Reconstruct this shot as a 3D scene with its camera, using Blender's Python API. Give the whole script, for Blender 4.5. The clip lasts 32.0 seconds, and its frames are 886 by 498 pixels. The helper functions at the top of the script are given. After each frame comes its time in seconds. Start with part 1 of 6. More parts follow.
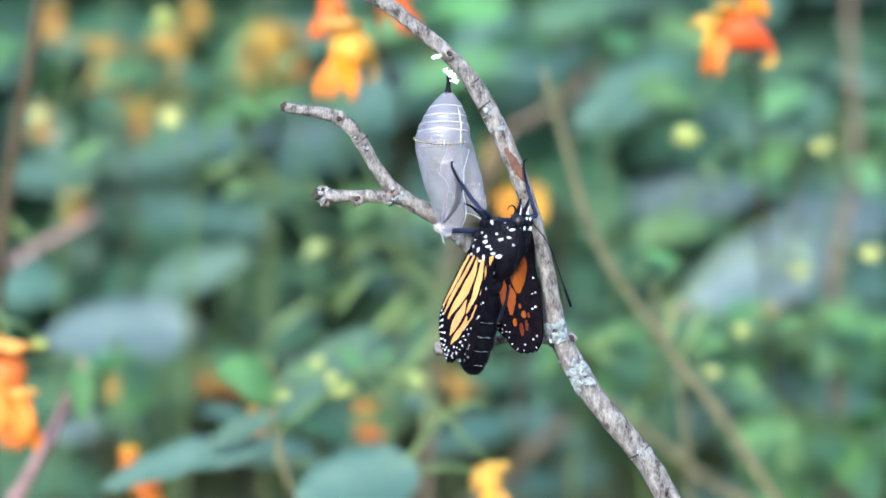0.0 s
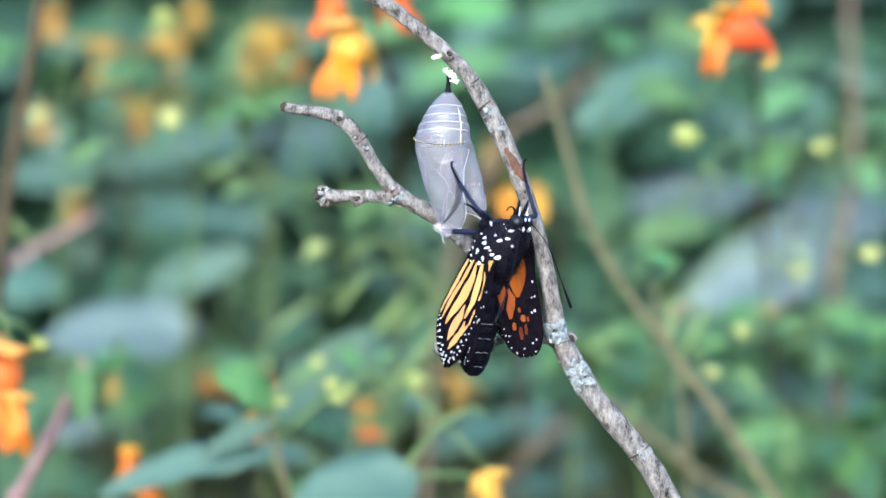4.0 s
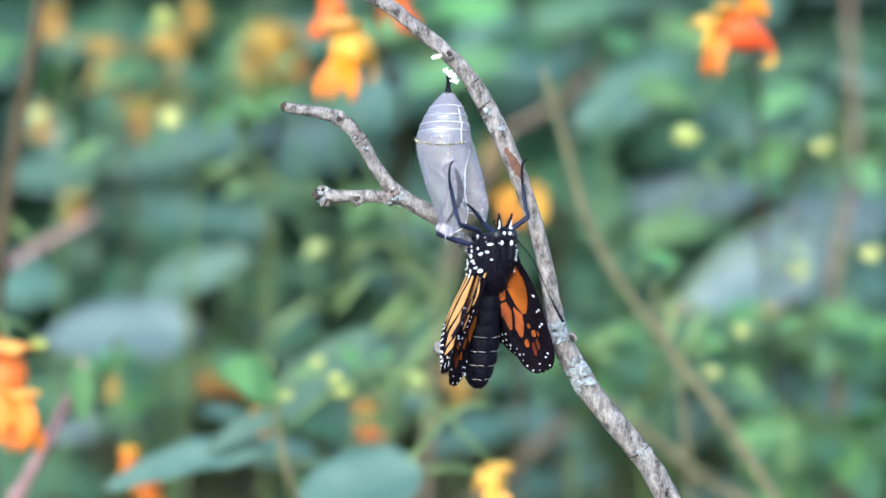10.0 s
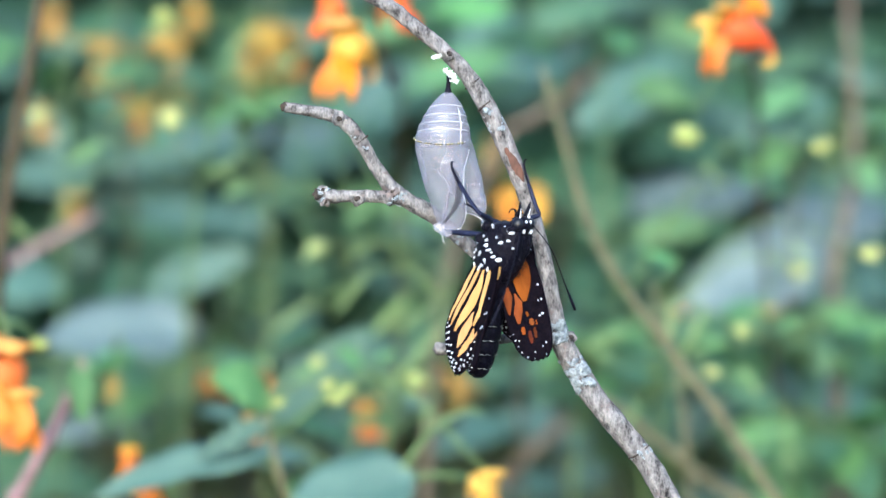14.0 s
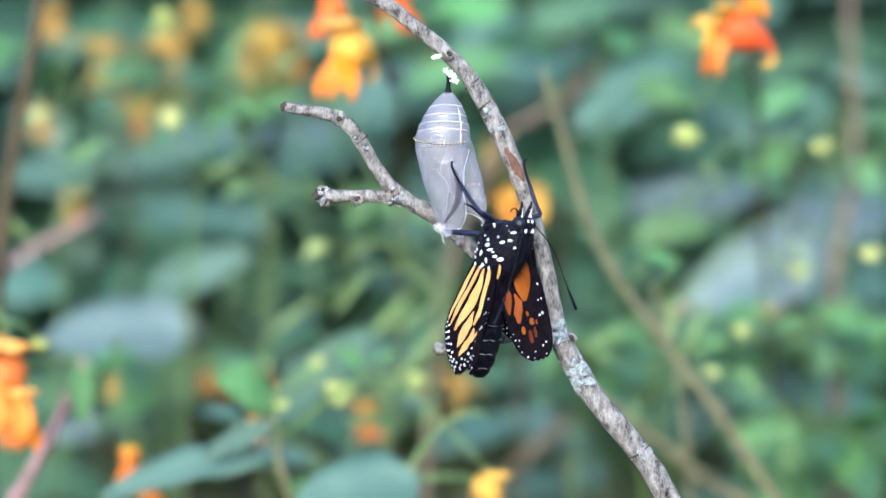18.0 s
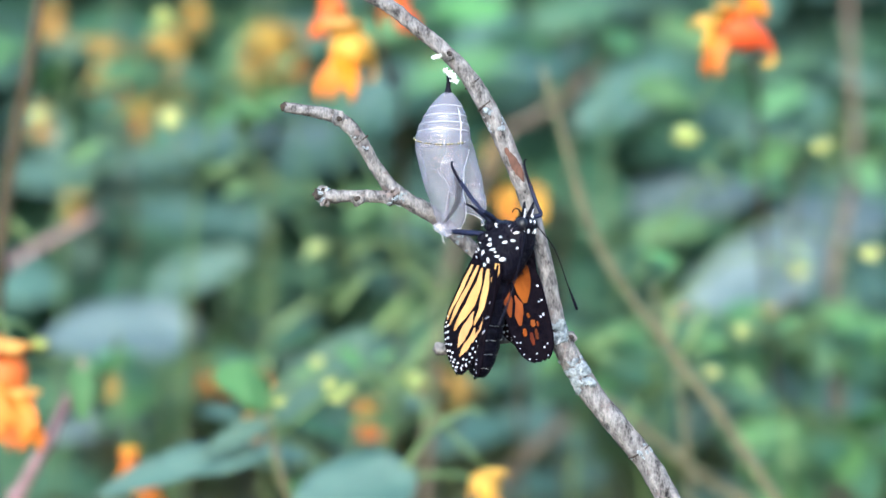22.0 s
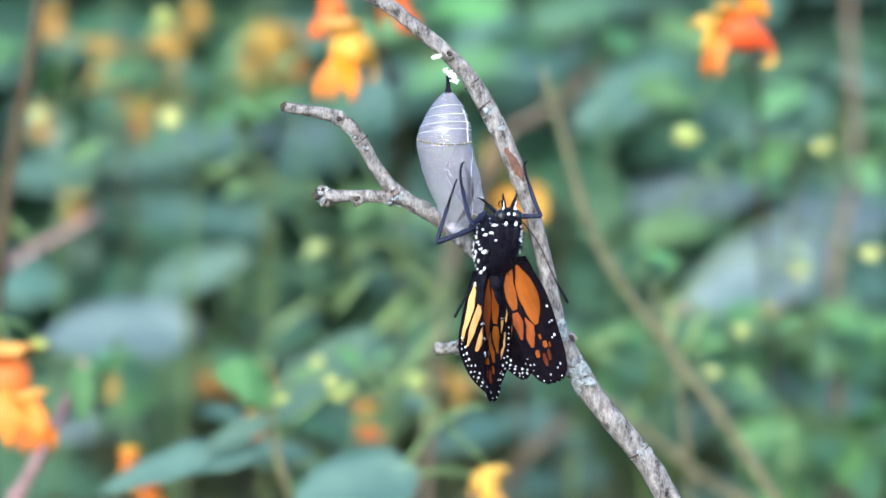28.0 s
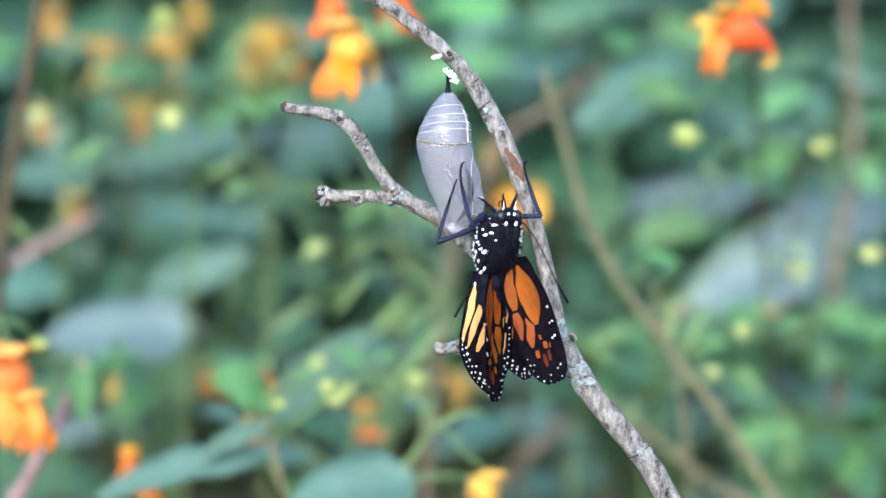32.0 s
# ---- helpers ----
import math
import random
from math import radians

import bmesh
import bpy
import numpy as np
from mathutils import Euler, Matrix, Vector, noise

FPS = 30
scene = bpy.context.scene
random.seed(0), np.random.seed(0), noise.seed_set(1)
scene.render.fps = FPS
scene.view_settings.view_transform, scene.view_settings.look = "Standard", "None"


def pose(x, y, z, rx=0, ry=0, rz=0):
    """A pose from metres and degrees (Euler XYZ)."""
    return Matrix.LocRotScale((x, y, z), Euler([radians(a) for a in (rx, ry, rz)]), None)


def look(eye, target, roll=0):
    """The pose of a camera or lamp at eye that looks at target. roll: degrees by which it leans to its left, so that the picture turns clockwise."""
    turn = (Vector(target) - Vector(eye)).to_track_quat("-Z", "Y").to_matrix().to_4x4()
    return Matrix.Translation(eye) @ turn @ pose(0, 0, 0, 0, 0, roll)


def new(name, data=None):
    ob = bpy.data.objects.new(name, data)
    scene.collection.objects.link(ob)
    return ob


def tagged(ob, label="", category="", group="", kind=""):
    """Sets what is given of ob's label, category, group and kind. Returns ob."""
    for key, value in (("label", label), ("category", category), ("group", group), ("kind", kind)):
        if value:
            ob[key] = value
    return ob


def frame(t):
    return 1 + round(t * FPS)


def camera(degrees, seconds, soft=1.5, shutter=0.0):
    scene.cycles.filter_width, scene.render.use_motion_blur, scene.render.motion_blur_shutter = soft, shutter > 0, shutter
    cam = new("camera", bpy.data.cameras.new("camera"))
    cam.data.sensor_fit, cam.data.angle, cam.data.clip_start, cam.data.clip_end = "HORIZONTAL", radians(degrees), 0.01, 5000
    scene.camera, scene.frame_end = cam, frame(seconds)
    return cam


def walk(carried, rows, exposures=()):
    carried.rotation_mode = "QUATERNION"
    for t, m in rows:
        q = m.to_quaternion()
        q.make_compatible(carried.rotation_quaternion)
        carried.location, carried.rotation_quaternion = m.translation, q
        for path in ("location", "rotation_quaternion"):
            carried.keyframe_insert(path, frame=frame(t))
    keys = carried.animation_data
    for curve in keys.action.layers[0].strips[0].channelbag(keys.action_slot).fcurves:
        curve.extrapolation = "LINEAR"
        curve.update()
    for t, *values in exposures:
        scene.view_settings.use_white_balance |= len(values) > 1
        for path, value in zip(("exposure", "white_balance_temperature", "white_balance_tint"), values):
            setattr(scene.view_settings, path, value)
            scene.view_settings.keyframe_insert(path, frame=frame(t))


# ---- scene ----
cam = camera(20, 32.0, soft=1.5)
EYE = (0.0, 0.0, 1.0)
FOCUS = 0.48
walk(cam, [(0.0, look(EYE, (0, 1, 1))), (32.0, look(EYE, (0, 1, 1)))], exposures=[(0.0, 1.22, 5300, 2), (32.0, 1.22, 5300, 2)])
# a long lens at a wide stop: only the twig is sharp
cam.data.dof.use_dof = True
cam.data.dof.focus_distance = FOCUS
cam.data.dof.aperture_fstop = 10.6

# ---- light: open shade under a bright, hazy sky ----
world = bpy.data.worlds.new("sky")
scene.world = world
world.use_nodes = True
wn, wl = world.node_tree.nodes, world.node_tree.links
sky = wn.new("ShaderNodeTexSky")
sky.sky_type, sky.sun_disc = "NISHITA", False
sky.sun_elevation, sky.sun_rotation = radians(17), radians(190)
sky.air_density, sky.dust_density, sky.ozone_density = 1.0, 2.5, 1.0
wl.new(sky.outputs[0], wn["Background"].inputs[0])
wn["Background"].inputs[1].default_value = 0.22
sun = new("sun", bpy.data.lights.new("sun", "SUN"))
sun.data.energy, sun.data.angle, sun.data.color = 2.9, radians(70), (1.0, 0.985, 0.965)
sun.matrix_world = look((-0.6, -2.9, 2.05), (0, 0.5, 1.0))


# ---- materials ----
def surface(name, dark, light, scale=200.0, rough=0.6, bump=0.2, bump_scale=0, fine=4.0, spec=0.5, metal=0.0,
            glow_through=0.0, clear=0.0, vary=0.0, blotch=None, stretch=(1, 1, 1), island=False, depth=0.0004):
    """Two tones mixed by coarse and fine noise, with relief; vary: change from piece to piece."""
    m = bpy.data.materials.new(name)
    m.use_nodes = True
    n, l = m.node_tree.nodes, m.node_tree.links
    b, out = n["Principled BSDF"], n["Material Output"]
    co = n.new("ShaderNodeTexCoord")
    mp = n.new("ShaderNodeMapping")
    mp.inputs["Scale"].default_value = stretch
    l.new(co.outputs["Object"], mp.inputs[0])
    na, nb = n.new("ShaderNodeTexNoise"), n.new("ShaderNodeTexNoise")
    for node, s in ((na, scale), (nb, scale * fine)):
        l.new(mp.outputs[0], node.inputs["Vector"])
        node.inputs["Scale"].default_value, node.inputs["Detail"].default_value = s, 4
    add = n.new("ShaderNodeMath")
    add.operation = "MULTIPLY_ADD"
    l.new(nb.outputs["Fac"], add.inputs[0])
    add.inputs[1].default_value = 0.45
    l.new(na.outputs["Fac"], add.inputs[2])
    rng = n.new("ShaderNodeMapRange")
    rng.inputs["From Min"].default_value, rng.inputs["From Max"].default_value = 0.48, 0.98
    l.new(add.outputs[0], rng.inputs["Value"])
    mix = n.new("ShaderNodeMix")
    mix.data_type = "RGBA"
    mix.inputs["A"].default_value, mix.inputs["B"].default_value = (*dark, 1), (*light, 1)
    l.new(rng.outputs[0], mix.inputs["Factor"])
    col = mix.outputs["Result"]
    if blotch:
        tone, size, edge = blotch
        nc = n.new("ShaderNodeTexNoise")
        l.new(co.outputs["Object"], nc.inputs["Vector"])
        nc.inputs["Scale"].default_value, nc.inputs["Detail"].default_value = size, 5
        rr = n.new("ShaderNodeMapRange")
        rr.inputs["From Min"].default_value, rr.inputs["From Max"].default_value = edge, edge + 0.06
        l.new(nc.outputs["Fac"], rr.inputs["Value"])
        mx = n.new("ShaderNodeMix")
        mx.data_type = "RGBA"
        l.new(rr.outputs[0], mx.inputs["Factor"])
        l.new(col, mx.inputs["A"])
        mx.inputs["B"].default_value = (*tone, 1)
        col = mx.outputs["Result"]
    if vary:
        if island:
            rnd = n.new("ShaderNodeNewGeometry").outputs["Random Per Island"]
        else:
            rnd = n.new("ShaderNodeObjectInfo").outputs["Random"]
        hs = n.new("ShaderNodeHueSaturation")
        for key, low, high, mul in (("Hue", 0.5 - 0.075 * vary, 0.5 + 0.05 * vary, 1.0), ("Value", 1 - 0.35 * vary, 1 + 0.4 * vary, 7.31),
                                    ("Saturation", 1 - 0.3 * vary, 1 + 0.15 * vary, 3.77)):
            k = n.new("ShaderNodeMath")
            k.operation = "MULTIPLY"
            l.new(rnd, k.inputs[0])
            k.inputs[1].default_value = mul
            f = n.new("ShaderNodeMath")
            f.operation = "FRACT"
            l.new(k.outputs[0], f.inputs[0])
            r = n.new("ShaderNodeMapRange")
            r.inputs["To Min"].default_value, r.inputs["To Max"].default_value = low, high
            l.new(f.outputs[0], r.inputs["Value"])
            l.new(r.outputs[0], hs.inputs[key])
        l.new(col, hs.inputs["Color"])
        col = hs.outputs[0]
    l.new(col, b.inputs["Base Color"])
    b.inputs["Roughness"].default_value, b.inputs["Metallic"].default_value = rough, metal
    b.inputs["Specular IOR Level"].default_value = spec
    if bump:
        bp = n.new("ShaderNodeBump")
        bp.inputs["Strength"].default_value, bp.inputs["Distance"].default_value = bump, depth
        l.new(add.outputs[0], bp.inputs["Height"])
        l.new(bp.outputs[0], b.inputs["Normal"])
    last = b.outputs[0]
    if glow_through:
        tr = n.new("ShaderNodeBsdfTranslucent")
        l.new(col, tr.inputs["Color"])
        ms = n.new("ShaderNodeMixShader")
        ms.inputs[0].default_value = glow_through
        l.new(last, ms.inputs[1])
        l.new(tr.outputs[0], ms.inputs[2])
        last = ms.outputs[0]
    if clear:
        tp = n.new("ShaderNodeBsdfTransparent")
        ms = n.new("ShaderNodeMixShader")
        ms.inputs[0].default_value = clear
        l.new(last, ms.inputs[1])
        l.new(tp.outputs[0], ms.inputs[2])
        last = ms.outputs[0]
    l.new(last, out.inputs["Surface"])
    return m


BARK = surface("bark", (0.012, 0.010, 0.011), (0.315, 0.292, 0.298), 650, 0.85, 1.0, fine=5.0, stretch=(1, 1, 0.45), spec=0.18,
               blotch=((0.150, 0.122, 0.122), 420, 0.60), depth=0.0009)
BARK_DARK = surface("dark_bark", (0.016, 0.012, 0.011), (0.055, 0.042, 0.036), 500, 0.9, 0.8, spec=0.2)
BARE_WOOD = surface("bare_wood", (0.045, 0.02, 0.014), (0.13, 0.06, 0.042), 500, 0.7, 0.6, stretch=(1, 1, 0.3), spec=0.25)
LICHEN = surface("lichen", (0.12, 0.14, 0.16), (0.36, 0.39, 0.43), 1400, 0.95, 0.9, spec=0.1)
SHELL = surface("shell_skin", (0.28, 0.265, 0.34), (0.415, 0.40, 0.49), 300, 0.24, 0.35, spec=0.8, glow_through=0.30, clear=0.64, depth=0.0003)
SHELL_RIM = surface("shell_rim", (0.70, 0.69, 0.75), (0.90, 0.90, 0.94), 500, 0.3, 0.2, spec=0.7, glow_through=0.2, clear=0.50)
# shadow on the shell, put into a dark half-clear colour
SHELL_SHADE = surface("shell_shade", (0.012, 0.011, 0.016), (0.035, 0.032, 0.045), 500, 0.6, 0.3, spec=0.1, clear=0.55)
GOLD = surface("gold", (0.75, 0.58, 0.12), (0.9, 0.78, 0.25), 900, 0.25, 0.0, metal=0.7)
INK = surface("black_cuticle", (0.0022, 0.002, 0.005), (0.0065, 0.006, 0.013), 900, 0.45, 0.6, spec=0.06, depth=0.0005)
LEG = surface("leg_cuticle", (0.005, 0.006, 0.018), (0.013, 0.016, 0.046), 900, 0.5, 0.4, spec=0.15)
HAIR = surface("hair", (0.004, 0.004, 0.007), (0.010, 0.009, 0.014), 600, 0.8, 0.0, spec=0.06)
EYE_BLACK = surface("eye", (0.003, 0.003, 0.007), (0.008, 0.008, 0.014), 1500, 0.35, 0.1, spec=0.3)
WHITE = surface("white_scale", (0.46, 0.46, 0.53), (0.70, 0.70, 0.77), 1500, 0.8, 0.4, spec=0.2)
GREY_RING = surface("ring_scale", (0.10, 0.10, 0.11), (0.34, 0.34, 0.34), 900, 0.8, 0.3, spec=0.2)
BELLY = surface("pale_belly", (0.45, 0.45, 0.48), (0.75, 0.75, 0.78), 700, 0.8, 0.4, spec=0.2)
WING_BLACK = surface("wing_black", (0.0015, 0.001, 0.0025), (0.005, 0.0035, 0.006), 900, 0.8, 0.4, spec=0.02)
PALE = surface("pale_orange", (0.32, 0.162, 0.052), (0.44, 0.258, 0.100), 220, 0.7, 0.4, spec=0.12, vary=0.12, stretch=(1, 1, 0.35))
DEEP = surface("deep_orange", (0.066, 0.0145, 0.0010), (0.160, 0.041, 0.0022), 260, 0.75, 0.4, spec=0.08, vary=0.15, stretch=(1, 1, 0.35))
BROWN = surface("brown_scale", (0.030, 0.006, 0.0015), (0.062, 0.014, 0.003), 260, 0.75, 0.4, spec=0.08, vary=0.15)
SILK = surface("silk", (0.7, 0.7, 0.72), (0.9, 0.9, 0.92), 2500, 0.9, 0.8, spec=0.2)
LEAF = surface("leaf", (0.060, 0.145, 0.082), (0.094, 0.200, 0.124), 45, 0.46, 0.5, fine=6, spec=0.5, glow_through=0.45, vary=0.28, depth=0.0012)
LEAF_BLUE = surface("leaf_bluish", (0.054, 0.112, 0.086), (0.080, 0.148, 0.122), 45, 0.42, 0.5, fine=6, spec=0.55, glow_through=0.12, vary=0.25, depth=0.0012)
# leaves that mirror the sky: its pale blue sheen is in the base colour
LEAF_SHEEN = surface("leaf_sky_sheen", (0.094, 0.134, 0.138), (0.124, 0.170, 0.180), 40, 0.42, 0.5, fine=6, spec=0.6, glow_through=0.12, vary=0.15, depth=0.0012)
LEAF_LIGHT = surface("leaf_fresh", (0.07, 0.182, 0.062), (0.132, 0.268, 0.105), 50, 0.5, 0.4, spec=0.4, glow_through=0.3, vary=0.4, depth=0.001)
GROWTH = surface("undergrowth", (0.090, 0.185, 0.075), (0.16, 0.275, 0.125), 30, 0.5, 0.3, spec=0.4, glow_through=0.58, vary=0.9, island=True)
STEM_GREEN = surface("stem_green", (0.06, 0.11, 0.04), (0.12, 0.18, 0.06), 120, 0.5, 0.3, spec=0.4, glow_through=0.1, vary=0.2)
STEM_BROWN = surface("stem_brown", (0.075, 0.056, 0.042), (0.130, 0.100, 0.074), 120, 0.6, 0.4, spec=0.3)
STEM_PINK = surface("stem_pink", (0.15, 0.085, 0.095), (0.25, 0.155, 0.165), 120, 0.5, 0.3, spec=0.4)
STEM_OLIVE = surface("stem_olive", (0.066, 0.064, 0.032), (0.115, 0.104, 0.054), 120, 0.55, 0.3, spec=0.35)
STEM_DARK = surface("stem_dark", (0.020, 0.015, 0.007), (0.050, 0.037, 0.015), 120, 0.6, 0.3, spec=0.3)
PETAL = surface("petal_orange", (0.58, 0.145, 0.008), (0.72, 0.270, 0.018), 70, 0.5, 0.2, spec=0.3, glow_through=0.3, vary=0.2)
PETAL_YELLOW = surface("petal_yellow", (0.60, 0.29, 0.026), (0.76, 0.46, 0.085), 70, 0.5, 0.2, spec=0.3, glow_through=0.3, vary=0.2)
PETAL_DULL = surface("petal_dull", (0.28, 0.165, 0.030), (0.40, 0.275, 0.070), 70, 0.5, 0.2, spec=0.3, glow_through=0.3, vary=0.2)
PETAL_RED = surface("petal_red", (0.62, 0.06, 0.012), (0.80, 0.17, 0.02), 90, 0.5, 0.2, spec=0.3, glow_through=0.25, vary=0.2)
BUD = surface("bud", (0.27, 0.33, 0.09), (0.48, 0.50, 0.18), 120, 0.5, 0.2, spec=0.3, glow_through=0.2, vary=0.3)
POD = surface("pod", (0.185, 0.285, 0.100), (0.27, 0.37, 0.155), 90, 0.5, 0.2, spec=0.35, glow_through=0.25, vary=0.2)
SOIL = surface("soil", (0.018, 0.013, 0.008), (0.07, 0.055, 0.03), 22, 0.95, 0.8, fine=8, spec=0.1, depth=0.01,
               blotch=((0.035, 0.06, 0.02), 9, 0.55))


# ---- mesh helpers ----
def thing(name, label, category, at=None, group=""):
    ob = new(name)
    if at is not None:
        ob.matrix_world = at
    return tagged(ob, label, category, group)


def part(name, bm, material, parent=None, label="", m=None, smooth=True):
    data = bpy.data.meshes.new(name)
    bm.to_mesh(data)
    bm.free()
    for p in data.polygons:
        p.use_smooth = smooth
    data.materials.append(material)
    return place(name, data, parent, label, m)


def place(name, data, parent=None, label="", m=None):
    ob = new(name, data)
    if parent is not None:
        ob.parent = parent
    if m is not None:
        ob.matrix_basis = m
    return tagged(ob, label)


def spline(points, steps=8):
    pts = [Vector(p) for p in points]
    pts = [pts[0] * 2 - pts[1]] + pts + [pts[-1] * 2 - pts[-2]]
    out = []
    slopes = []
    for a, b, c in zip(pts, pts[1:], pts[2:]):
        m = (c - a) / 2
        reach = 1.2 * min((b - a).length, (c - b).length)
        slopes.append(m * (reach / m.length) if m.length > reach > 0 else m)
    for b, c, m, n in zip(pts[1:], pts[2:], slopes, slopes[1:]):
        for i in range(steps):
            t = i / steps
            out.append(b * (2 * t ** 3 - 3 * t * t + 1) + m * (t ** 3 - 2 * t * t + t) + c * (3 * t * t - 2 * t ** 3) + n * (t ** 3 - t * t))
    return out + [pts[-2]]


def tube(points, radii, sides=10, steps=8, rough=0.0, grain=300.0, bm=None, round_end=True):
    """A tube along a smooth line; radii are spread along it; rough: unevenness as a share of the radius."""
    bm = bm or bmesh.new()
    line = spline(points, steps) if steps > 1 else [Vector(p) for p in points]
    rr = np.interp(np.linspace(0, 1, len(line)), np.linspace(0, 1, len(radii)), radii)
    side = None
    rings = []
    for i, p in enumerate(line):
        d = (line[min(i + 1, len(line) - 1)] - line[max(i - 1, 0)]).normalized()
        if side is None:
            side = d.orthogonal().normalized()
        side = (side - d * side.dot(d)).normalized()
        up = d.cross(side)
        ring = []
        for k in range(sides):
            a = 2 * math.pi * k / sides
            w = side * math.cos(a) + up * math.sin(a)
            r = rr[i]
            if rough:
                r *= 1 + rough * (noise.noise(p * grain + w * 1.3) + 0.6 * noise.noise(p * grain * 2.7 + w * 2.1))
            ring.append(bm.verts.new(p + w * r))
        rings.append(ring)
    for a, b in zip(rings, rings[1:]):
        for k in range(sides):
            bm.faces.new((a[k], a[(k + 1) % sides], b[(k + 1) % sides], b[k]))
    if round_end:
        for ring, p, q in ((rings[0], line[0], line[1]), (rings[-1], line[-1], line[-2])):
            tip = bm.verts.new(p + (p - q).normalized() * rr[0 if ring is rings[0] else -1] * 0.5)
            for k in range(sides):
                f = (ring[k], ring[(k + 1) % sides], tip)
                bm.faces.new(f[::-1] if ring is rings[0] else f)
    return bm


def blob(center, radii, seed=0.0, rough=0.15, sub=2, m=None, bm=None, grain=1.2):
    bm = bm or bmesh.new()
    new_verts = bmesh.ops.create_icosphere(bm, subdivisions=sub, radius=1.0)["verts"]
    c = Vector(center)
    for v in new_verts:
        u = v.co.copy()
        v.co = u * (1 + rough * noise.noise(u * grain + Vector((seed, seed * 1.7, -seed))))
        v.co = Vector((v.co.x * radii[0], v.co.y * radii[1], v.co.z * radii[2]))
        if m is not None:
            v.co = m @ v.co
        v.co += c
    return bm


def sheet(fn, nu, nv, thick=0.0):
    """A sheet over fn(u, v, side), closed into a thin solid when thick is given."""
    bm = bmesh.new()
    layers = []
    for s in ((1, -1) if thick else (0,)):
        layers.append([[bm.verts.new(fn(i / nu, j / nv, s * thick / 2)) for j in range(nv + 1)] for i in range(nu + 1)])
    for n, g in enumerate(layers):
        for i in range(nu):
            for j in range(nv):
                f = (g[i][j], g[i + 1][j], g[i + 1][j + 1], g[i][j + 1])
                bm.faces.new(f if n == 0 else f[::-1])
    if thick:
        a, b = layers
        edge = [(i, 0) for i in range(nu)] + [(nu, j) for j in range(nv)] + [(i, nv) for i in range(nu, 0, -1)] + [(0, j) for j in range(nv, 0, -1)]
        for (i, j), (k, l) in zip(edge, edge[1:] + edge[:1]):
            bm.faces.new((a[i][j], b[i][j], b[k][l], a[k][l]))
    bmesh.ops.recalc_face_normals(bm, faces=bm.faces)
    return bm


# ---- ground ----
def ground():
    bm = bmesh.new()
    n = 60
    grid = []
    for i in range(n + 1):
        row = []
        for j in range(n + 1):
            x, y = [math.copysign(abs(c) ** 3.2, c) * 400 for c in (2 * i / n - 1, 2 * j / n - 1)]
            near = max(0.0, 1 - math.hypot(x, y) / 8)
            row.append(bm.verts.new((x, y + 1, 0.05 * near * noise.noise(Vector((x * 2, y * 2, 0))) - 0.02)))
        grid.append(row)
    for i in range(n):
        for j in range(n):
            bm.faces.new((grid[i][j], grid[i + 1][j], grid[i + 1][j + 1], grid[i][j + 1]))
    g = part("ground", bm, SOIL)
    tagged(g, "dark damp soil with patches of moss", "ground", kind="structure")


ground()


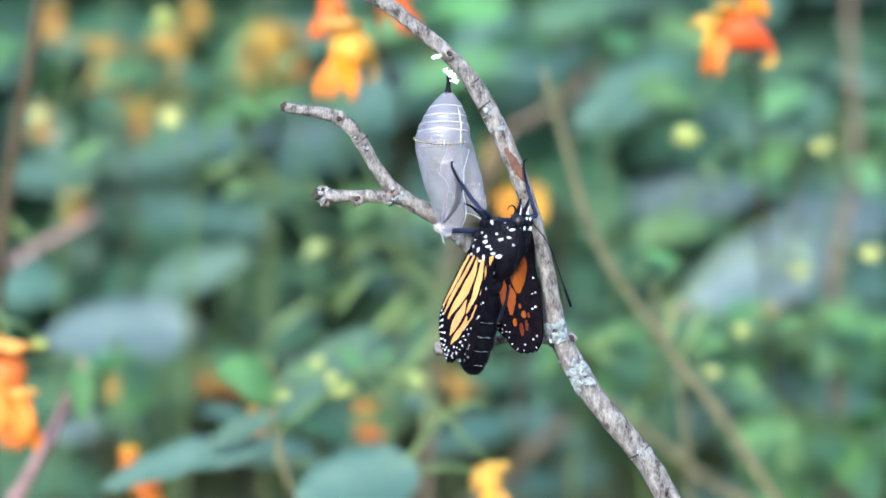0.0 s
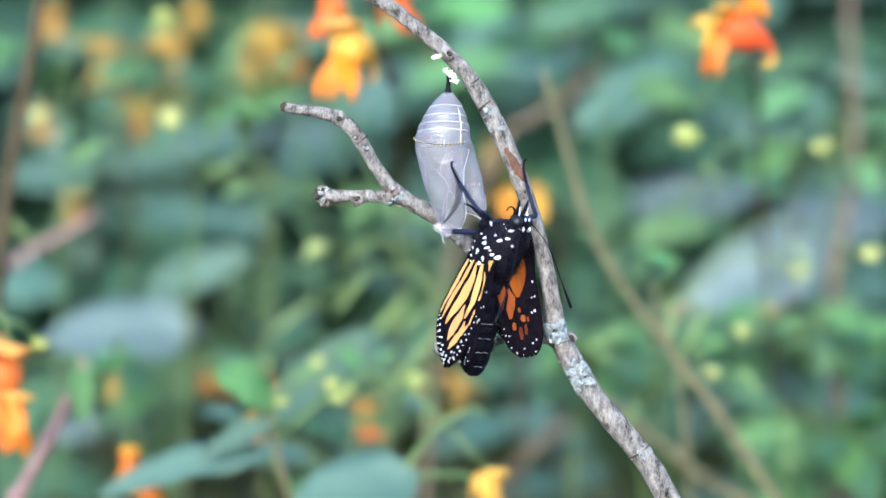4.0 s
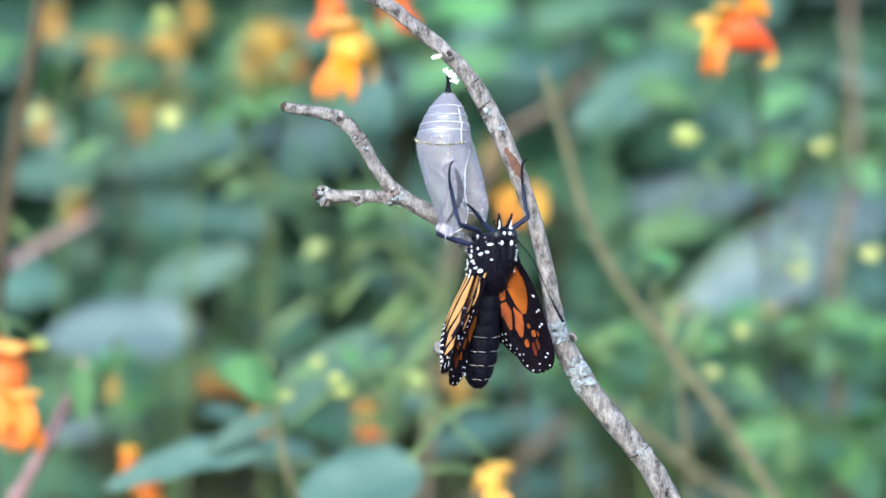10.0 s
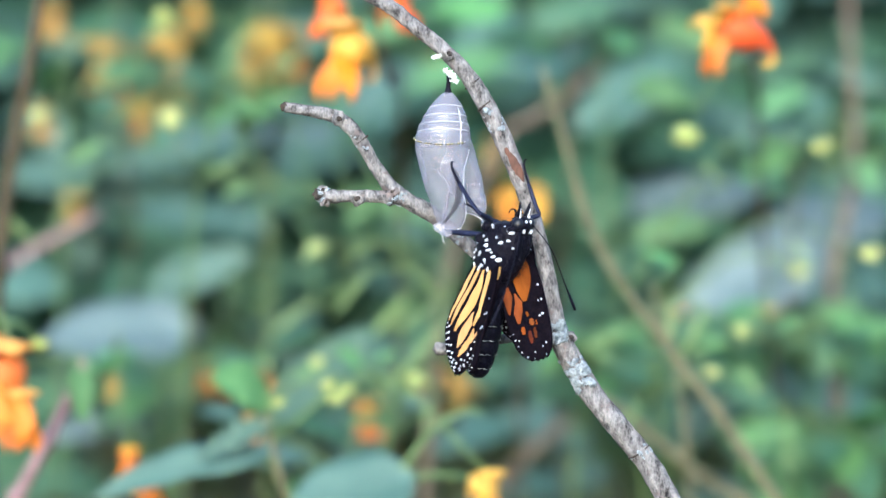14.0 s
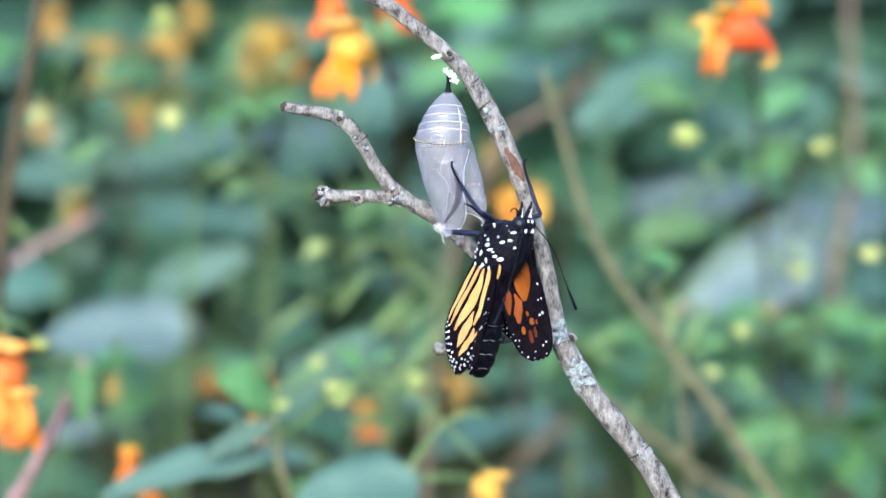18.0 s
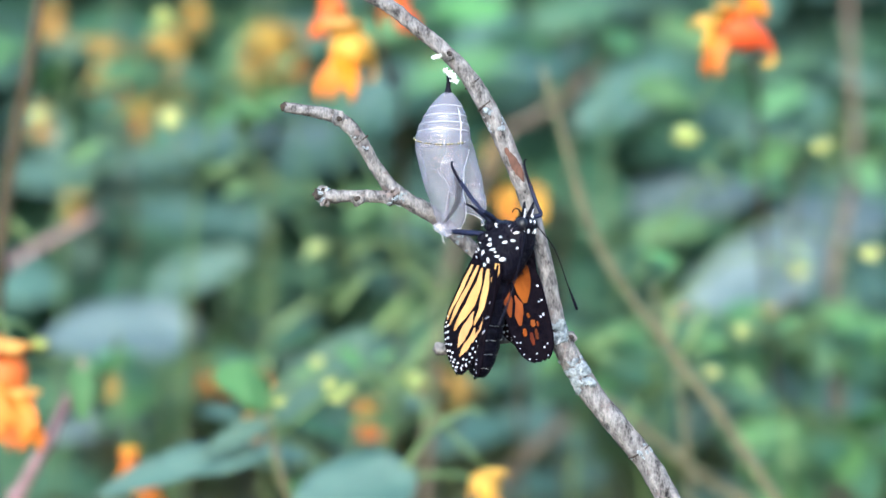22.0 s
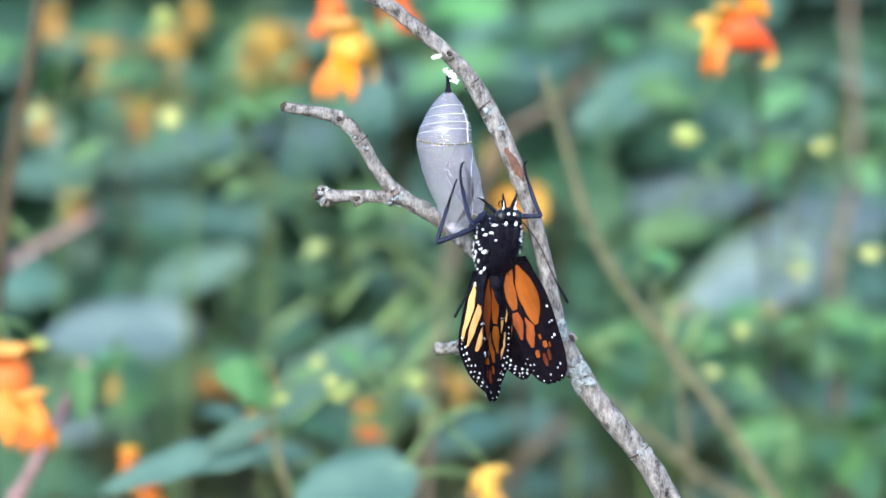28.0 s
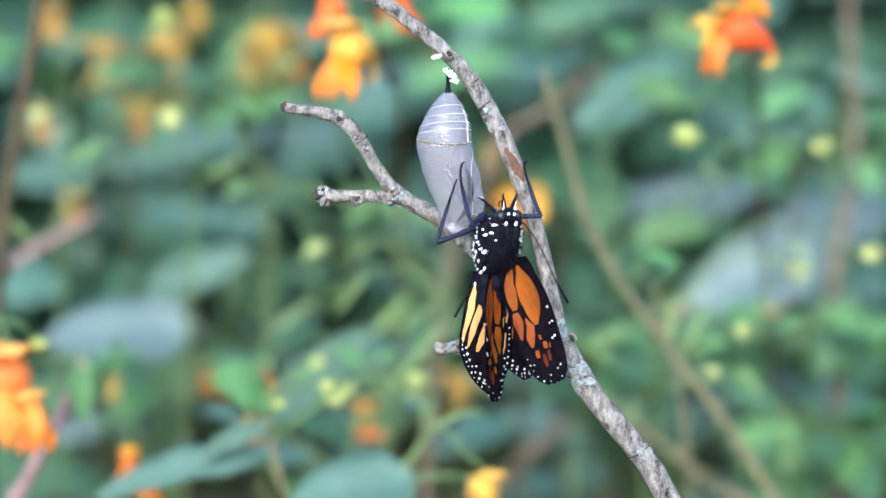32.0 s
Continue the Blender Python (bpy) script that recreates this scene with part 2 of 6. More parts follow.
# ---- the twig ----
def twig():
    t = thing("twig", "grey forked dead twig with lichen patches, rising from the ground", "twig", pose(0, 0, 0))
    main = [(0.1300, 0.50, -0.02), (0.1240, 0.498, 0.35), (0.1020, 0.492, 0.74), (0.0640, 0.484, 0.914),
            (0.0440, 0.4800, 0.9504), (0.0411, 0.4800, 0.9558), (0.0379, 0.4800, 0.9607), (0.0330, 0.4800, 0.9666), (0.0279, 0.4800, 0.9731), (0.0242, 0.4800, 0.9794),
            (0.0217, 0.4800, 0.9848), (0.0204, 0.4800, 0.9926), (0.0188, 0.4800, 1.0001), (0.0167, 0.4800, 1.0077), (0.0141, 0.4800, 1.0147),
            (0.0114, 0.4800, 1.0212), (0.0084, 0.4800, 1.0271), (0.0052, 0.4800, 1.0325), (0.0006, 0.4800, 1.0376),
            (-0.0053, 0.4800, 1.0425), (-0.0101, 0.4800, 1.0463), (-0.0155, 0.4800, 1.0492), (-0.0242, 0.4800, 1.0541), (-0.0339, 0.4800, 1.0627)]
    part("main_stem", tube(main, [0.0085, 0.006, 0.0036, 0.0025, 0.0023, 0.00225, 0.0022, 0.0022, 0.0022, 0.0022, 0.0020, 0.0016, 0.00150, 0.00150, 0.0017, 0.0018, 0.0018, 0.0016,
                                 0.0015, 0.0014, 0.0014, 0.0013, 0.0012, 0.0011], 20, 18, 0.09, 420), BARK, t)
    side = [(0.0223, 0.4810, 0.9830), (0.0175, 0.4835, 0.9868), (0.0127, 0.4870, 0.9927), (0.0073, 0.4890, 0.9985), (0.0018, 0.4880, 1.0034), (-0.0021, 0.4860, 1.0067),
            (-0.0086, 0.4840, 1.0105), (-0.0126, 0.4820, 1.0153), (-0.0150, 0.4810, 1.0194), (-0.0175, 0.4800, 1.0230), (-0.0209, 0.4800, 1.0254), (-0.0258, 0.4800, 1.0264), (-0.0301, 0.4800, 1.0271)]
    part("side_branch", tube(side, [0.0016, 0.0014, 0.0014, 0.0014, 0.0014, 0.0016, 0.0016, 0.0013, 0.0013, 0.0014, 0.0013, 0.0011, 0.00095], 16, 16, 0.12, 520), BARK, t)
    stub = [(-0.0075, 0.4840, 1.0097), (-0.0108, 0.4830, 1.0099), (-0.0156, 0.4820, 1.0102), (-0.0199, 0.4810, 1.0101), (-0.0236, 0.4810, 1.0103)]
    part("stub", tube(stub, [0.0014, 0.0013, 0.0011, 0.0012, 0.0015], 14, 16, 0.24, 700), BARK, t)
    low = [(0.0223, 0.4810, 0.9822), (0.0175, 0.4830, 0.9834), (0.0116, 0.4860, 0.9826), (0.0051, 0.4890, 0.9810), (0.0018, 0.4900, 0.9807), (-0.0014, 0.4900, 0.9804)]
    part("short_branch", tube(low, [0.0015, 0.0010, 0.0010, 0.0010, 0.0012, 0.0013], 14, 16, 0.2, 700), BARK, t)
    # growth rings and buds
    for k, (p, q, r) in enumerate((((0.0080, 0.4800, 1.0274), (0.0089, 0.4800, 1.0263), 0.00192), ((0.0058, 0.4800, 1.0317), (0.0066, 0.4800, 1.0306), 0.0018), ((0.0374, 0.4800, 0.9612), (0.0381, 0.4800, 0.9602), 0.0025),
                                   ((-0.0041, 0.4855, 1.0082), (-0.0048, 0.4855, 1.0076), 0.0017), ((-0.0156, 0.4810, 1.0207), (-0.0161, 0.4810, 1.0213), 0.0016),
                                   ((-0.0099, 0.4832, 1.0099), (-0.0091, 0.4835, 1.0098), 0.0017))):
        p, q = Vector(p), Vector(q)
        d = (q - p).normalized()
        part("growth_ring", tube([p - d * 0.0002, p - d * 0.0001, p + d * 0.0001, p + d * 0.0002], [r * 0.85, r * 1.0, r * 1.0, r * 0.85], 16, 3, 0.22, 1100), BARK_DARK, t)
    for k, (p, r) in enumerate((((0.0011, 0.4785, 1.0371), 0.0013), ((-0.0198, 0.4788, 1.0248), 0.0013), ((-0.0165, 0.4815, 1.0096), 0.0014), ((0.0031, 0.4888, 0.9810), 0.0014),
                                ((-0.0095, 0.4830, 1.0110), 0.0015), ((0.0242, 0.4800, 0.9831), 0.0014), ((-0.0230, 0.4805, 1.0113), 0.0009), ((-0.0226, 0.4805, 1.0091), 0.0010))):
        bm = blob(p, (r, r * 0.8, r), k * 3.1, 0.5, 3)
        part("bud_scar", bm, BARK, t)
        part("scar_pit", blob((p[0] + 0.0001, p[1] - r * 0.72, p[2]), (r * 0.45, r * 0.2, r * 0.4), k, 0.5, 2), BARK_DARK, t)
    part("broken_end", blob((-0.0303, 0.4797, 1.0272), (0.00070, 0.0007, 0.00075), 3, 0.8, 3), BARK_DARK, t, "dark hollow end")
    part("broken_end", blob((-0.0240, 0.4803, 1.0104), (0.0009, 0.0009, 0.0011), 8, 0.7, 3), BARK_DARK, t)
    # peeled strip of bark
    def strip(u, v, s):
        c = Vector((0.0118, 0.4800, 1.0193)).lerp(Vector((0.0152, 0.4800, 1.0128)), u)
        w = 0.00085 * math.sin(math.pi * min(max(u * 0.9 + 0.08, 0), 1)) ** 0.6 * (1 + 0.3 * noise.noise(Vector((u * 6, 3, 0))))
        a = (v - 0.5) * 2
        return Vector((c.x + a * w + 0.0002, c.y - 0.00186 + 0.0003 * a * a, c.z + a * w * 0.35))
    part("peeled_bark", sheet(strip, 18, 6), BARE_WOOD, t)
    # lichen
    rng = random.Random(5)
    def patch(p, q, n, radius, size):
        """Flakes on the front of the bark between two points of its axis."""
        p, q = Vector(p), Vector(q)
        along = (q - p).normalized()
        across = along.cross(Vector((0, 1, 0))).normalized()
        for k in range(n):
            a = rng.uniform(-1.25, 1.25)
            n_out = (across * math.sin(a) - Vector((0, 1, 0)) * math.cos(a)).normalized()
            c = p.lerp(q, rng.random()) + n_out * radius * rng.uniform(0.96, 1.06)
            r = size * rng.uniform(0.5, 1.25)
            m = n_out.to_track_quat("Z", "Y").to_matrix() @ Matrix.Rotation(rng.uniform(0, 6), 3, "Z")
            part("lichen", blob(c, (r, r * rng.uniform(0.5, 0.9), r * 0.30), k + rng.random() * 9, 0.95, 3, m=m, grain=2.6), LICHEN, t)
    patch((0.0211, 0.4800, 0.9859), (0.0222, 0.4800, 0.9823), 34, 0.0021, 0.00070)
    patch((0.0238, 0.4800, 0.9798), (0.0253, 0.4800, 0.9774), 8, 0.0022, 0.0005)
    patch((0.0253, 0.4800, 0.9774), (0.0274, 0.4800, 0.9738), 34, 0.0022, 0.00078)
    patch((0.0097, 0.4800, 1.0247), (0.0108, 0.4800, 1.0226), 10, 0.0018, 0.0005)
    patch((0.0080, 0.4800, 1.0271), (0.0091, 0.4800, 1.0258), 5, 0.0018, 0.0005)
    patch((0.0001, 0.4870, 1.0054), (-0.0024, 0.4860, 1.0072), 12, 0.0015, 0.0005)
    patch((-0.0075, 0.4845, 1.0097), (-0.0102, 0.4830, 1.0101), 12, 0.0016, 0.0005)
    patch((0.0371, 0.4800, 0.9618), (0.0382, 0.4800, 0.9604), 6, 0.0022, 0.0005)
    patch((-0.0221, 0.4810, 1.0103), (-0.0240, 0.4810, 1.0103), 10, 0.0014, 0.0005)
    patch((0.0051, 0.4890, 1.0001), (0.0018, 0.4880, 1.0034), 8, 0.0014, 0.0004)
    patch((0.0031, 0.4900, 0.9807), (0.0012, 0.4900, 0.9806), 8, 0.0013, 0.0005)
    patch((-0.0145, 0.4810, 1.0185), (-0.0186, 0.4800, 1.0239), 6, 0.0013, 0.0004)
    # silk that holds the shell
    for k in range(30):
        p = Vector((0.0006, 0.4792, 1.0340)).lerp(Vector((0.0031, 0.4790, 1.0314)), rng.random() ** 1.3) + Vector((rng.gauss(0, 0.00028), rng.gauss(0, 0.0003), rng.gauss(0, 0.00028)))
        r = rng.uniform(0.00018, 0.00042)
        part("silk_tuft", blob(p, (r, r, r * 0.7), k * 2.3, 0.9, 3, grain=2.5), SILK, t, "white silk tuft" if k == 0 else "")
    for k in range(5):
        p = Vector((-0.0017, 0.4795, 1.0365)).lerp(Vector((0.0000, 0.4790, 1.0370)), k / 4)
        part("silk_tuft", blob(p, (0.0005 - 0.00006 * k, 0.0004, 0.00038), k * 1.9, 0.8, 3, grain=2.5), SILK, t)
    return t


twig()


# ---- the empty shell ----
HANG = Vector((0.0010, 0.4800, 1.0303))
SHELL_PROFILE = ((0.0, 0.0002), (0.0009, 0.0014), (0.0026, 0.0028), (0.0047, 0.0040), (0.0070, 0.0048), (0.0092, 0.0052), (0.0110, 0.0052))


def shell():
    s = thing("empty_chrysalis", "empty translucent white chrysalis shell hanging from the twig", "chrysalis", Matrix.Translation(HANG))
    zs, rs = zip(*SHELL_PROFILE)

    def middle(d):
        return Vector((-0.0011 * min(d / 0.009, 1.0), 0.0006 * d / 0.009, -d))

    def cap(u, v, off):
        d = u * 0.0108
        r = np.interp(d, zs, rs)
        r += 0.00010 * max(0.0, math.sin(d / 0.0108 * 2 * math.pi * 5.2)) ** 3 * (d > 0.003) + off
        r *= 1 + 0.025 * noise.noise(Vector((v * 9, d * 500, 1)))
        a = v * 2 * math.pi + math.pi
        return middle(d) + Vector((math.sin(a) * r, -math.cos(a) * r, 0))
    cap_ob = part("upper_case", sheet(cap, 54, 48, 0.00008), SHELL, s)
    for d in (0.0034, 0.0051, 0.0066, 0.0080):
        r = float(np.interp(d, zs, rs)) + 0.00008
        ring = [middle(d) + Vector((math.sin(a) * r, -math.cos(a) * r, 0.0005 * math.cos(a))) for a in np.linspace(-1.9, 1.9, 15)]
        part("ridge", tube(ring, [0.00002, 0.00007, 0.00005, 0.00008, 0.00002], 6, 3, 0.4, 1500), SHELL_RIM, s)
    d = 0.0091
    band = [middle(d) + Vector((math.sin(a) * 0.0053, -math.cos(a) * 0.0053, -0.0014 * math.cos(a))) for a in np.linspace(-1.75, 0.95, 20)]
    part("dark_band", tube(band, [0.00008, 0.00011, 0.00008], 6, 3), INK, s)
    for k, a in enumerate(np.linspace(-1.6, 0.85, 19)):
        p = middle(d) + Vector((math.sin(a) * 0.00540, -math.cos(a) * 0.00540, -0.0014 * math.cos(a)))
        part("gold_dot", blob(p, (0.00021, 0.00018, 0.00013), k, 0.3, 1), GOLD if k % 3 else SHELL_RIM, s)

    # the split lower half: a front panel that ends in a curled point, and a flap
    def front(u, v, off):
        d = 0.0104 + u * 0.0178
        torn = min(max((u - 0.38) / 0.10, 0), 1)
        a0 = -2.3 + 0.55 * torn + 0.35 * u * torn + 0.12 * noise.noise(Vector((u * 14, 1, 5))) * u
        a1 = 1.35 - 0.75 * u - 0.35 * math.sin(u * math.pi * 1.5)
        a = a0 + (a1 - a0) * v
        r = 0.0052 * (1 - 0.68 * u ** 1.5) + off + 0.0004 * noise.noise(Vector((a * 1.5, u * 6, 2))) * (0.3 + u)
        r *= 1 + 0.25 * max(0.0, v - 0.75) * 4 * u
        c = middle(0.0104) + Vector((0.0023 * u ** 1.3, 0, -(d - 0.0104) * (1 - 0.12 * v * u)))
        return c + Vector((math.sin(a) * r, -math.cos(a) * r, 0))
    part("front_panel", sheet(front, 40, 30, 0.00007), SHELL, s)

    def flap(u, v, off):
        d = 0.0070 + u * 0.0176
        a = -0.8 * min(u * 2, 1) + 0.55 * (1 - min(u * 2, 1)) + v * (2.0 + 1.0 * min(u * 2, 1))
        r = 0.0049 * (1 - 0.30 * u ** 2.2) + off + 0.0004 * noise.noise(Vector((a * 2, u * 5, 7)))
        c = middle(d) + Vector((0.0060 * u ** 1.05, 0.0016 * min(u * 3, 1), 0.0012 * u * math.cos(v * 3)))
        narrow = 1 - 0.40 * max(0.0, u - 0.75) * 4
        return c + Vector((math.sin(a) * r * narrow, -math.cos(a) * r * narrow * (1 - 0.35 * min(u * 2, 1)), 0))
    part("side_flap", sheet(flap, 36, 24, 0.00007), SHELL, s)
    # torn and rolled edges
    for pts, r in (([front(u, 1, 0) for u in np.linspace(0.05, 1, 12)], 0.00012), ([front(1, v, 0) for v in np.linspace(0, 1, 9)], 0.00014),
                   ([flap(1, v, 0) for v in np.linspace(0, 1, 9)], 0.00011), ([flap(u, 0, 0) for u in np.linspace(0.25, 1, 10)], 0.00008)):
        part("rolled_edge", tube(pts, [r * 0.6, r, r * 0.7], 6, 3, 0.5, 1500), SHELL_RIM, s)
    rng = random.Random(3)
    for sheet_fn, n, ulim, vlim in ((flap, 4, (0.55, 0.95), (0.25, 0.8)), (front, 2, (0.15, 0.5), (0.45, 0.9))):
        for k in range(n):
            u, v = rng.uniform(*ulim), rng.uniform(*vlim)
            du, dv = rng.uniform(-0.03, 0.03), rng.uniform(-0.05, 0.05)
            pts = []
            for i in range(6):
                u, v = min(max(u + du + rng.uniform(-0.02, 0.02), 0), 1), min(max(v + dv + rng.uniform(-0.03, 0.03), 0), 1)
                pts.append(sheet_fn(u, v, 0.00012))
            part("crease", tube(pts, [0.00001, 0.00004, 0.00002, 0.00005, 0.00001], 5, 3), SHELL_RIM, s)
    # soft shadow band of the front panel, built as a dark tube
    part("inner_fold", tube([(0.0008, -0.0053, -0.0150), (0.0016, -0.0053, -0.0172), (0.0018, -0.0050, -0.0198), (0.0010, -0.0045, -0.0226), (-0.0008, -0.0040, -0.0252)], [0.00015, 0.00050, 0.00062, 0.00050, 0.00015], 8, 6, 0.2, 900), SHELL_SHADE, s, "soft shadow band on the shell, modelled as a dark streak")
    part("stalk", tube([(0, 0, -0.0005), (0.0000, 0, 0.0006), (0.0001, 0, 0.0016), (0.0003, -0.0002, 0.0026)], [0.0008, 0.00045, 0.00042, 0.0007], 10, 5), INK, s, "black stalk")
    part("tip_flake", sheet(lambda u, v, o: Vector((-0.0030 + 0.0036 * u, -0.0042 + o - 0.0005 * math.sin(3 * u), -0.0257 - 0.0024 * v * math.sin(math.pi * (0.12 + 0.72 * u)) + 0.0005 * math.sin(u * 5))), 10, 6, 0.00009), SHELL, s, "bluish-white torn flake")
    part("tip_thread", tube([(-0.0012, -0.0043, -0.0276), (-0.0011, -0.0044, -0.0288), (-0.0007, -0.0044, -0.0293)], [0.00009, 0.00006, 0.00004], 6, 4), SHELL_RIM, s)
    # a bright seam down the case
    seam = [cap(u, 0.5 + 0.11 + 0.005 * noise.noise(Vector((u * 9, 0, 2))), 0.00014) for u in np.linspace(0.30, 0.98, 14)]
    part("seam", tube(seam, [0.00003, 0.00013, 0.00006, 0.00016, 0.00008, 0.00012, 0.00003], 6, 3, 0.5, 1500), SHELL_RIM, s, "bright seam")
    for k in range(9):
        u, v = rng.uniform(0.55, 0.92), rng.uniform(0.30, 0.75)
        q = Vector(flap(u, v, 0.0001))
        part("crumpled_skin", blob(q, (0.00050 * rng.uniform(0.4, 1.3), 0.00005, 0.00040 * rng.uniform(0.4, 1.3)), k * 1.7, 0.9, 2, grain=2.4), SHELL, s)
    return s


SHELL_OB = shell()


# ---- the butterfly: head up along z, its back towards -y ----
FLY = thing("monarch_butterfly", "newly emerged black and orange butterfly clinging to its shell", "butterfly",
            Matrix.Translation((0.0110, 0.4800, 1.0010)))


def lathe(rows, sides=28, seed=0.0, rough=0.03):
    """Rings given as (x, y, z, rx, ry), closed at both ends."""
    bm = bmesh.new()
    rings = []
    for x, y, z, rx, ry in rows:
        rings.append([bm.verts.new((x + math.cos(2 * math.pi * k / sides) * rx * (1 + rough * noise.noise(Vector((k * 0.7, z * 900, seed)))),
                                    y + math.sin(2 * math.pi * k / sides) * ry, z)) for k in range(sides)])
    for a, b in zip(rings, rings[1:]):
        for k in range(sides):
            bm.faces.new((a[k], a[(k + 1) % sides], b[(k + 1) % sides], b[k]))
    for ring in (rings[0], rings[-1]):
        bm.faces.new(ring)
    bmesh.ops.recalc_face_normals(bm, faces=bm.faces)
    return bm


TH = [Vector(p) * 0.001 for p in ((0, -1.4, 4.2), (0, 2.2, -7.7))]     # the thorax's long axis


def thorax_point(f, a, lift=0.0):
    """f along the thorax from front to back, a round it: 0 is the back, positive to the left."""
    c = TH[0].lerp(TH[1], f)
    r = math.sin(math.pi * min(max(0.10 + 0.80 * f, 0), 1)) ** 0.45
    return c + Vector((-math.sin(a) * (0.0043 * r * (1 - 0.10 * f) + lift), -math.cos(a) * (0.0059 * r * (1 - 0.12 * f) + lift), 0))


def body():
    rows = []
    for i in range(19):
        f = i / 18
        c = TH[0].lerp(TH[1], f)
        r = math.sin(math.pi * (0.10 + 0.80 * f)) ** 0.45
        if i in (0, 18):
            r *= 0.6
        rows.append((0, c.y, c.z, 0.0043 * r * (1 - 0.10 * f), 0.0059 * r * (1 - 0.12 * f)))
    th = part("thorax", lathe(rows, 32, 1, 0.05), INK, FLY)
    # hair
    rng = random.Random(11)
    bm = bmesh.new()
    for k in range(900):
        f, a = rng.uniform(0, 1), rng.uniform(-math.pi, math.pi)
        p = thorax_point(f, a)
        q = thorax_point(f + rng.uniform(-0.02, 0.10), a + rng.uniform(-0.12, 0.12), rng.uniform(0.0005, 0.0014))
        w = Vector((rng.uniform(-1, 1), rng.uniform(-1, 1), rng.uniform(-1, 1))) * 0.00008
        a1, a2, a3 = bm.verts.new(p + w), bm.verts.new(p - w), bm.verts.new(q)
        bm.faces.new((a1, a2, a3))
    tagged(part("hair", bm, HAIR, FLY, smooth=False), kind="stuff")
    # abdomen, bent to the belly side
    rows = []
    prof = ((0, 2.2), (1.5, 2.9), (4, 3.6), (8, 4.1), (12, 4.2), (15, 3.9), (17.6, 3.1), (19.6, 2.1), (20.6, 0.9))

    def bend(s):
        return 0.0014 + 0.00054 * s - 0.0000150 * s * s
    for i in range(64):
        s = 20.6 * i / 63
        r = np.interp(s, *zip(*prof))
        seg = (s / 2.75) % 1.0
        r *= 1 - 0.055 * (1 - min(seg, 1 - seg) * 2) ** 3
        rows.append((0, bend(s), (-5.2 - 0.985 * s) * 0.001, r * 0.00092, r * 0.00100))
    ab = part("abdomen", lathe(rows, 36, 4, 0.03), INK, FLY)
    for k in range(4, 9):
        s = 2.75 * k - 0.35
        if s > 20:
            continue
        r = float(np.interp(s, *zip(*prof))) * 0.001
        for side in (-1, 1):
            pts = []
            for a in np.linspace(0.12, 0.95, 7):
                pts.append(Vector((math.sin(side * a) * r * 0.955, bend(s) - math.cos(a) * r * 1.03, (-5.2 - 0.985 * s) * 0.001 + 0.0002 * a + 0.0001 * rng.uniform(-1, 1))))
            part("pale_ring", tube(pts, [0.00003, 0.00009, 0.00004, 0.00010, 0.00003], 6, 3, 0.6, 2500), GREY_RING, ab)
    for k in range(1, 7):
        s = 2.75 * k + 1.3
        r = float(np.interp(s, *zip(*prof))) * 0.001
        for side in (-1, 1):
            for a in (1.5, 2.0):
                p = Vector((math.sin(side * a) * r * 0.93, bend(s) - math.cos(a) * r * 1.0, (-5.2 - 0.985 * s) * 0.001))
                part("pale_fleck", blob(p, (0.0003, 0.0003, 0.00045), k + a, 0.4, 1), WHITE, ab)
    part("pale_belly", sheet(lambda u, v, o: Vector((math.sin(math.pi + (v - 0.5) * 1.5) * float(np.interp(2 + 16.2 * u, *zip(*prof))) * 0.00094,
                                                   bend(2 + 16.2 * u) + math.cos((v - 0.5) * 1.5) * float(np.interp(2 + 16.2 * u, *zip(*prof))) * 0.00103,
                                                   (-5.2 - 0.985 * (2 + 16.2 * u)) * 0.001)), 24, 10), BELLY, ab, "whitish underside of the abdomen")
    # white spots on the thorax sides and collar
    spot = blob((0, 0, 0), (1, 1, 1), 2, 0.85, 3, grain=1.7)
    data = bpy.data.meshes.new("white_spot")
    spot.to_mesh(data)
    spot.free()
    data.materials.append(WHITE)
    for p in data.polygons:
        p.use_smooth = True
    spots = [(f, a) for f, a in ((0.04, 0.62), (0.10, 1.15), (0.08, 1.8), (0.20, 0.75), (0.24, 1.35), (0.22, 2.0), (0.26, 2.6), (0.36, 1.05), (0.38, 1.65), (0.36, 2.3),
                                 (0.48, 1.30), (0.52, 1.95), (0.50, 2.7), (0.62, 1.05), (0.62, 1.60), (0.66, 2.2), (0.76, 1.35), (0.74, 1.85), (0.80, 2.6), (0.86, 1.10), (0.88, 1.65), (0.94, 2.1))]
    spots += [(0.16, 0.30), (0.42, 0.62), (0.15, 0.95), (0.30, 0.85), (0.30, 1.75), (0.44, 1.55), (0.44, 2.2), (0.57, 1.25), (0.58, 2.35), (0.70, 1.75), (0.70, 2.3), (0.82, 1.9), (0.92, 1.35)]
    for side in (1, -1):
        for f, a in spots:
            p = thorax_point(f + rng.uniform(-0.02, 0.02), side * (a + rng.uniform(-0.07, 0.07)), 0.0002)
            n = (p - TH[0].lerp(TH[1], f)).normalized()
            m = Matrix.Translation(p) @ n.to_track_quat("Z", "Y").to_matrix().to_4x4() @ Matrix.Rotation(rng.uniform(0, 3), 4, "Z")
            place("white_spot", data, FLY, "", m @ Matrix.Diagonal((0.00042 * rng.uniform(0.4, 1.45), 0.00029 * rng.uniform(0.5, 1.3), 0.00016, 1)))
    # head
    head = part("head", blob((0, -0.0046, 0.0034), (0.0023, 0.0020, 0.0019), 1, 0.12, 3), INK, FLY)
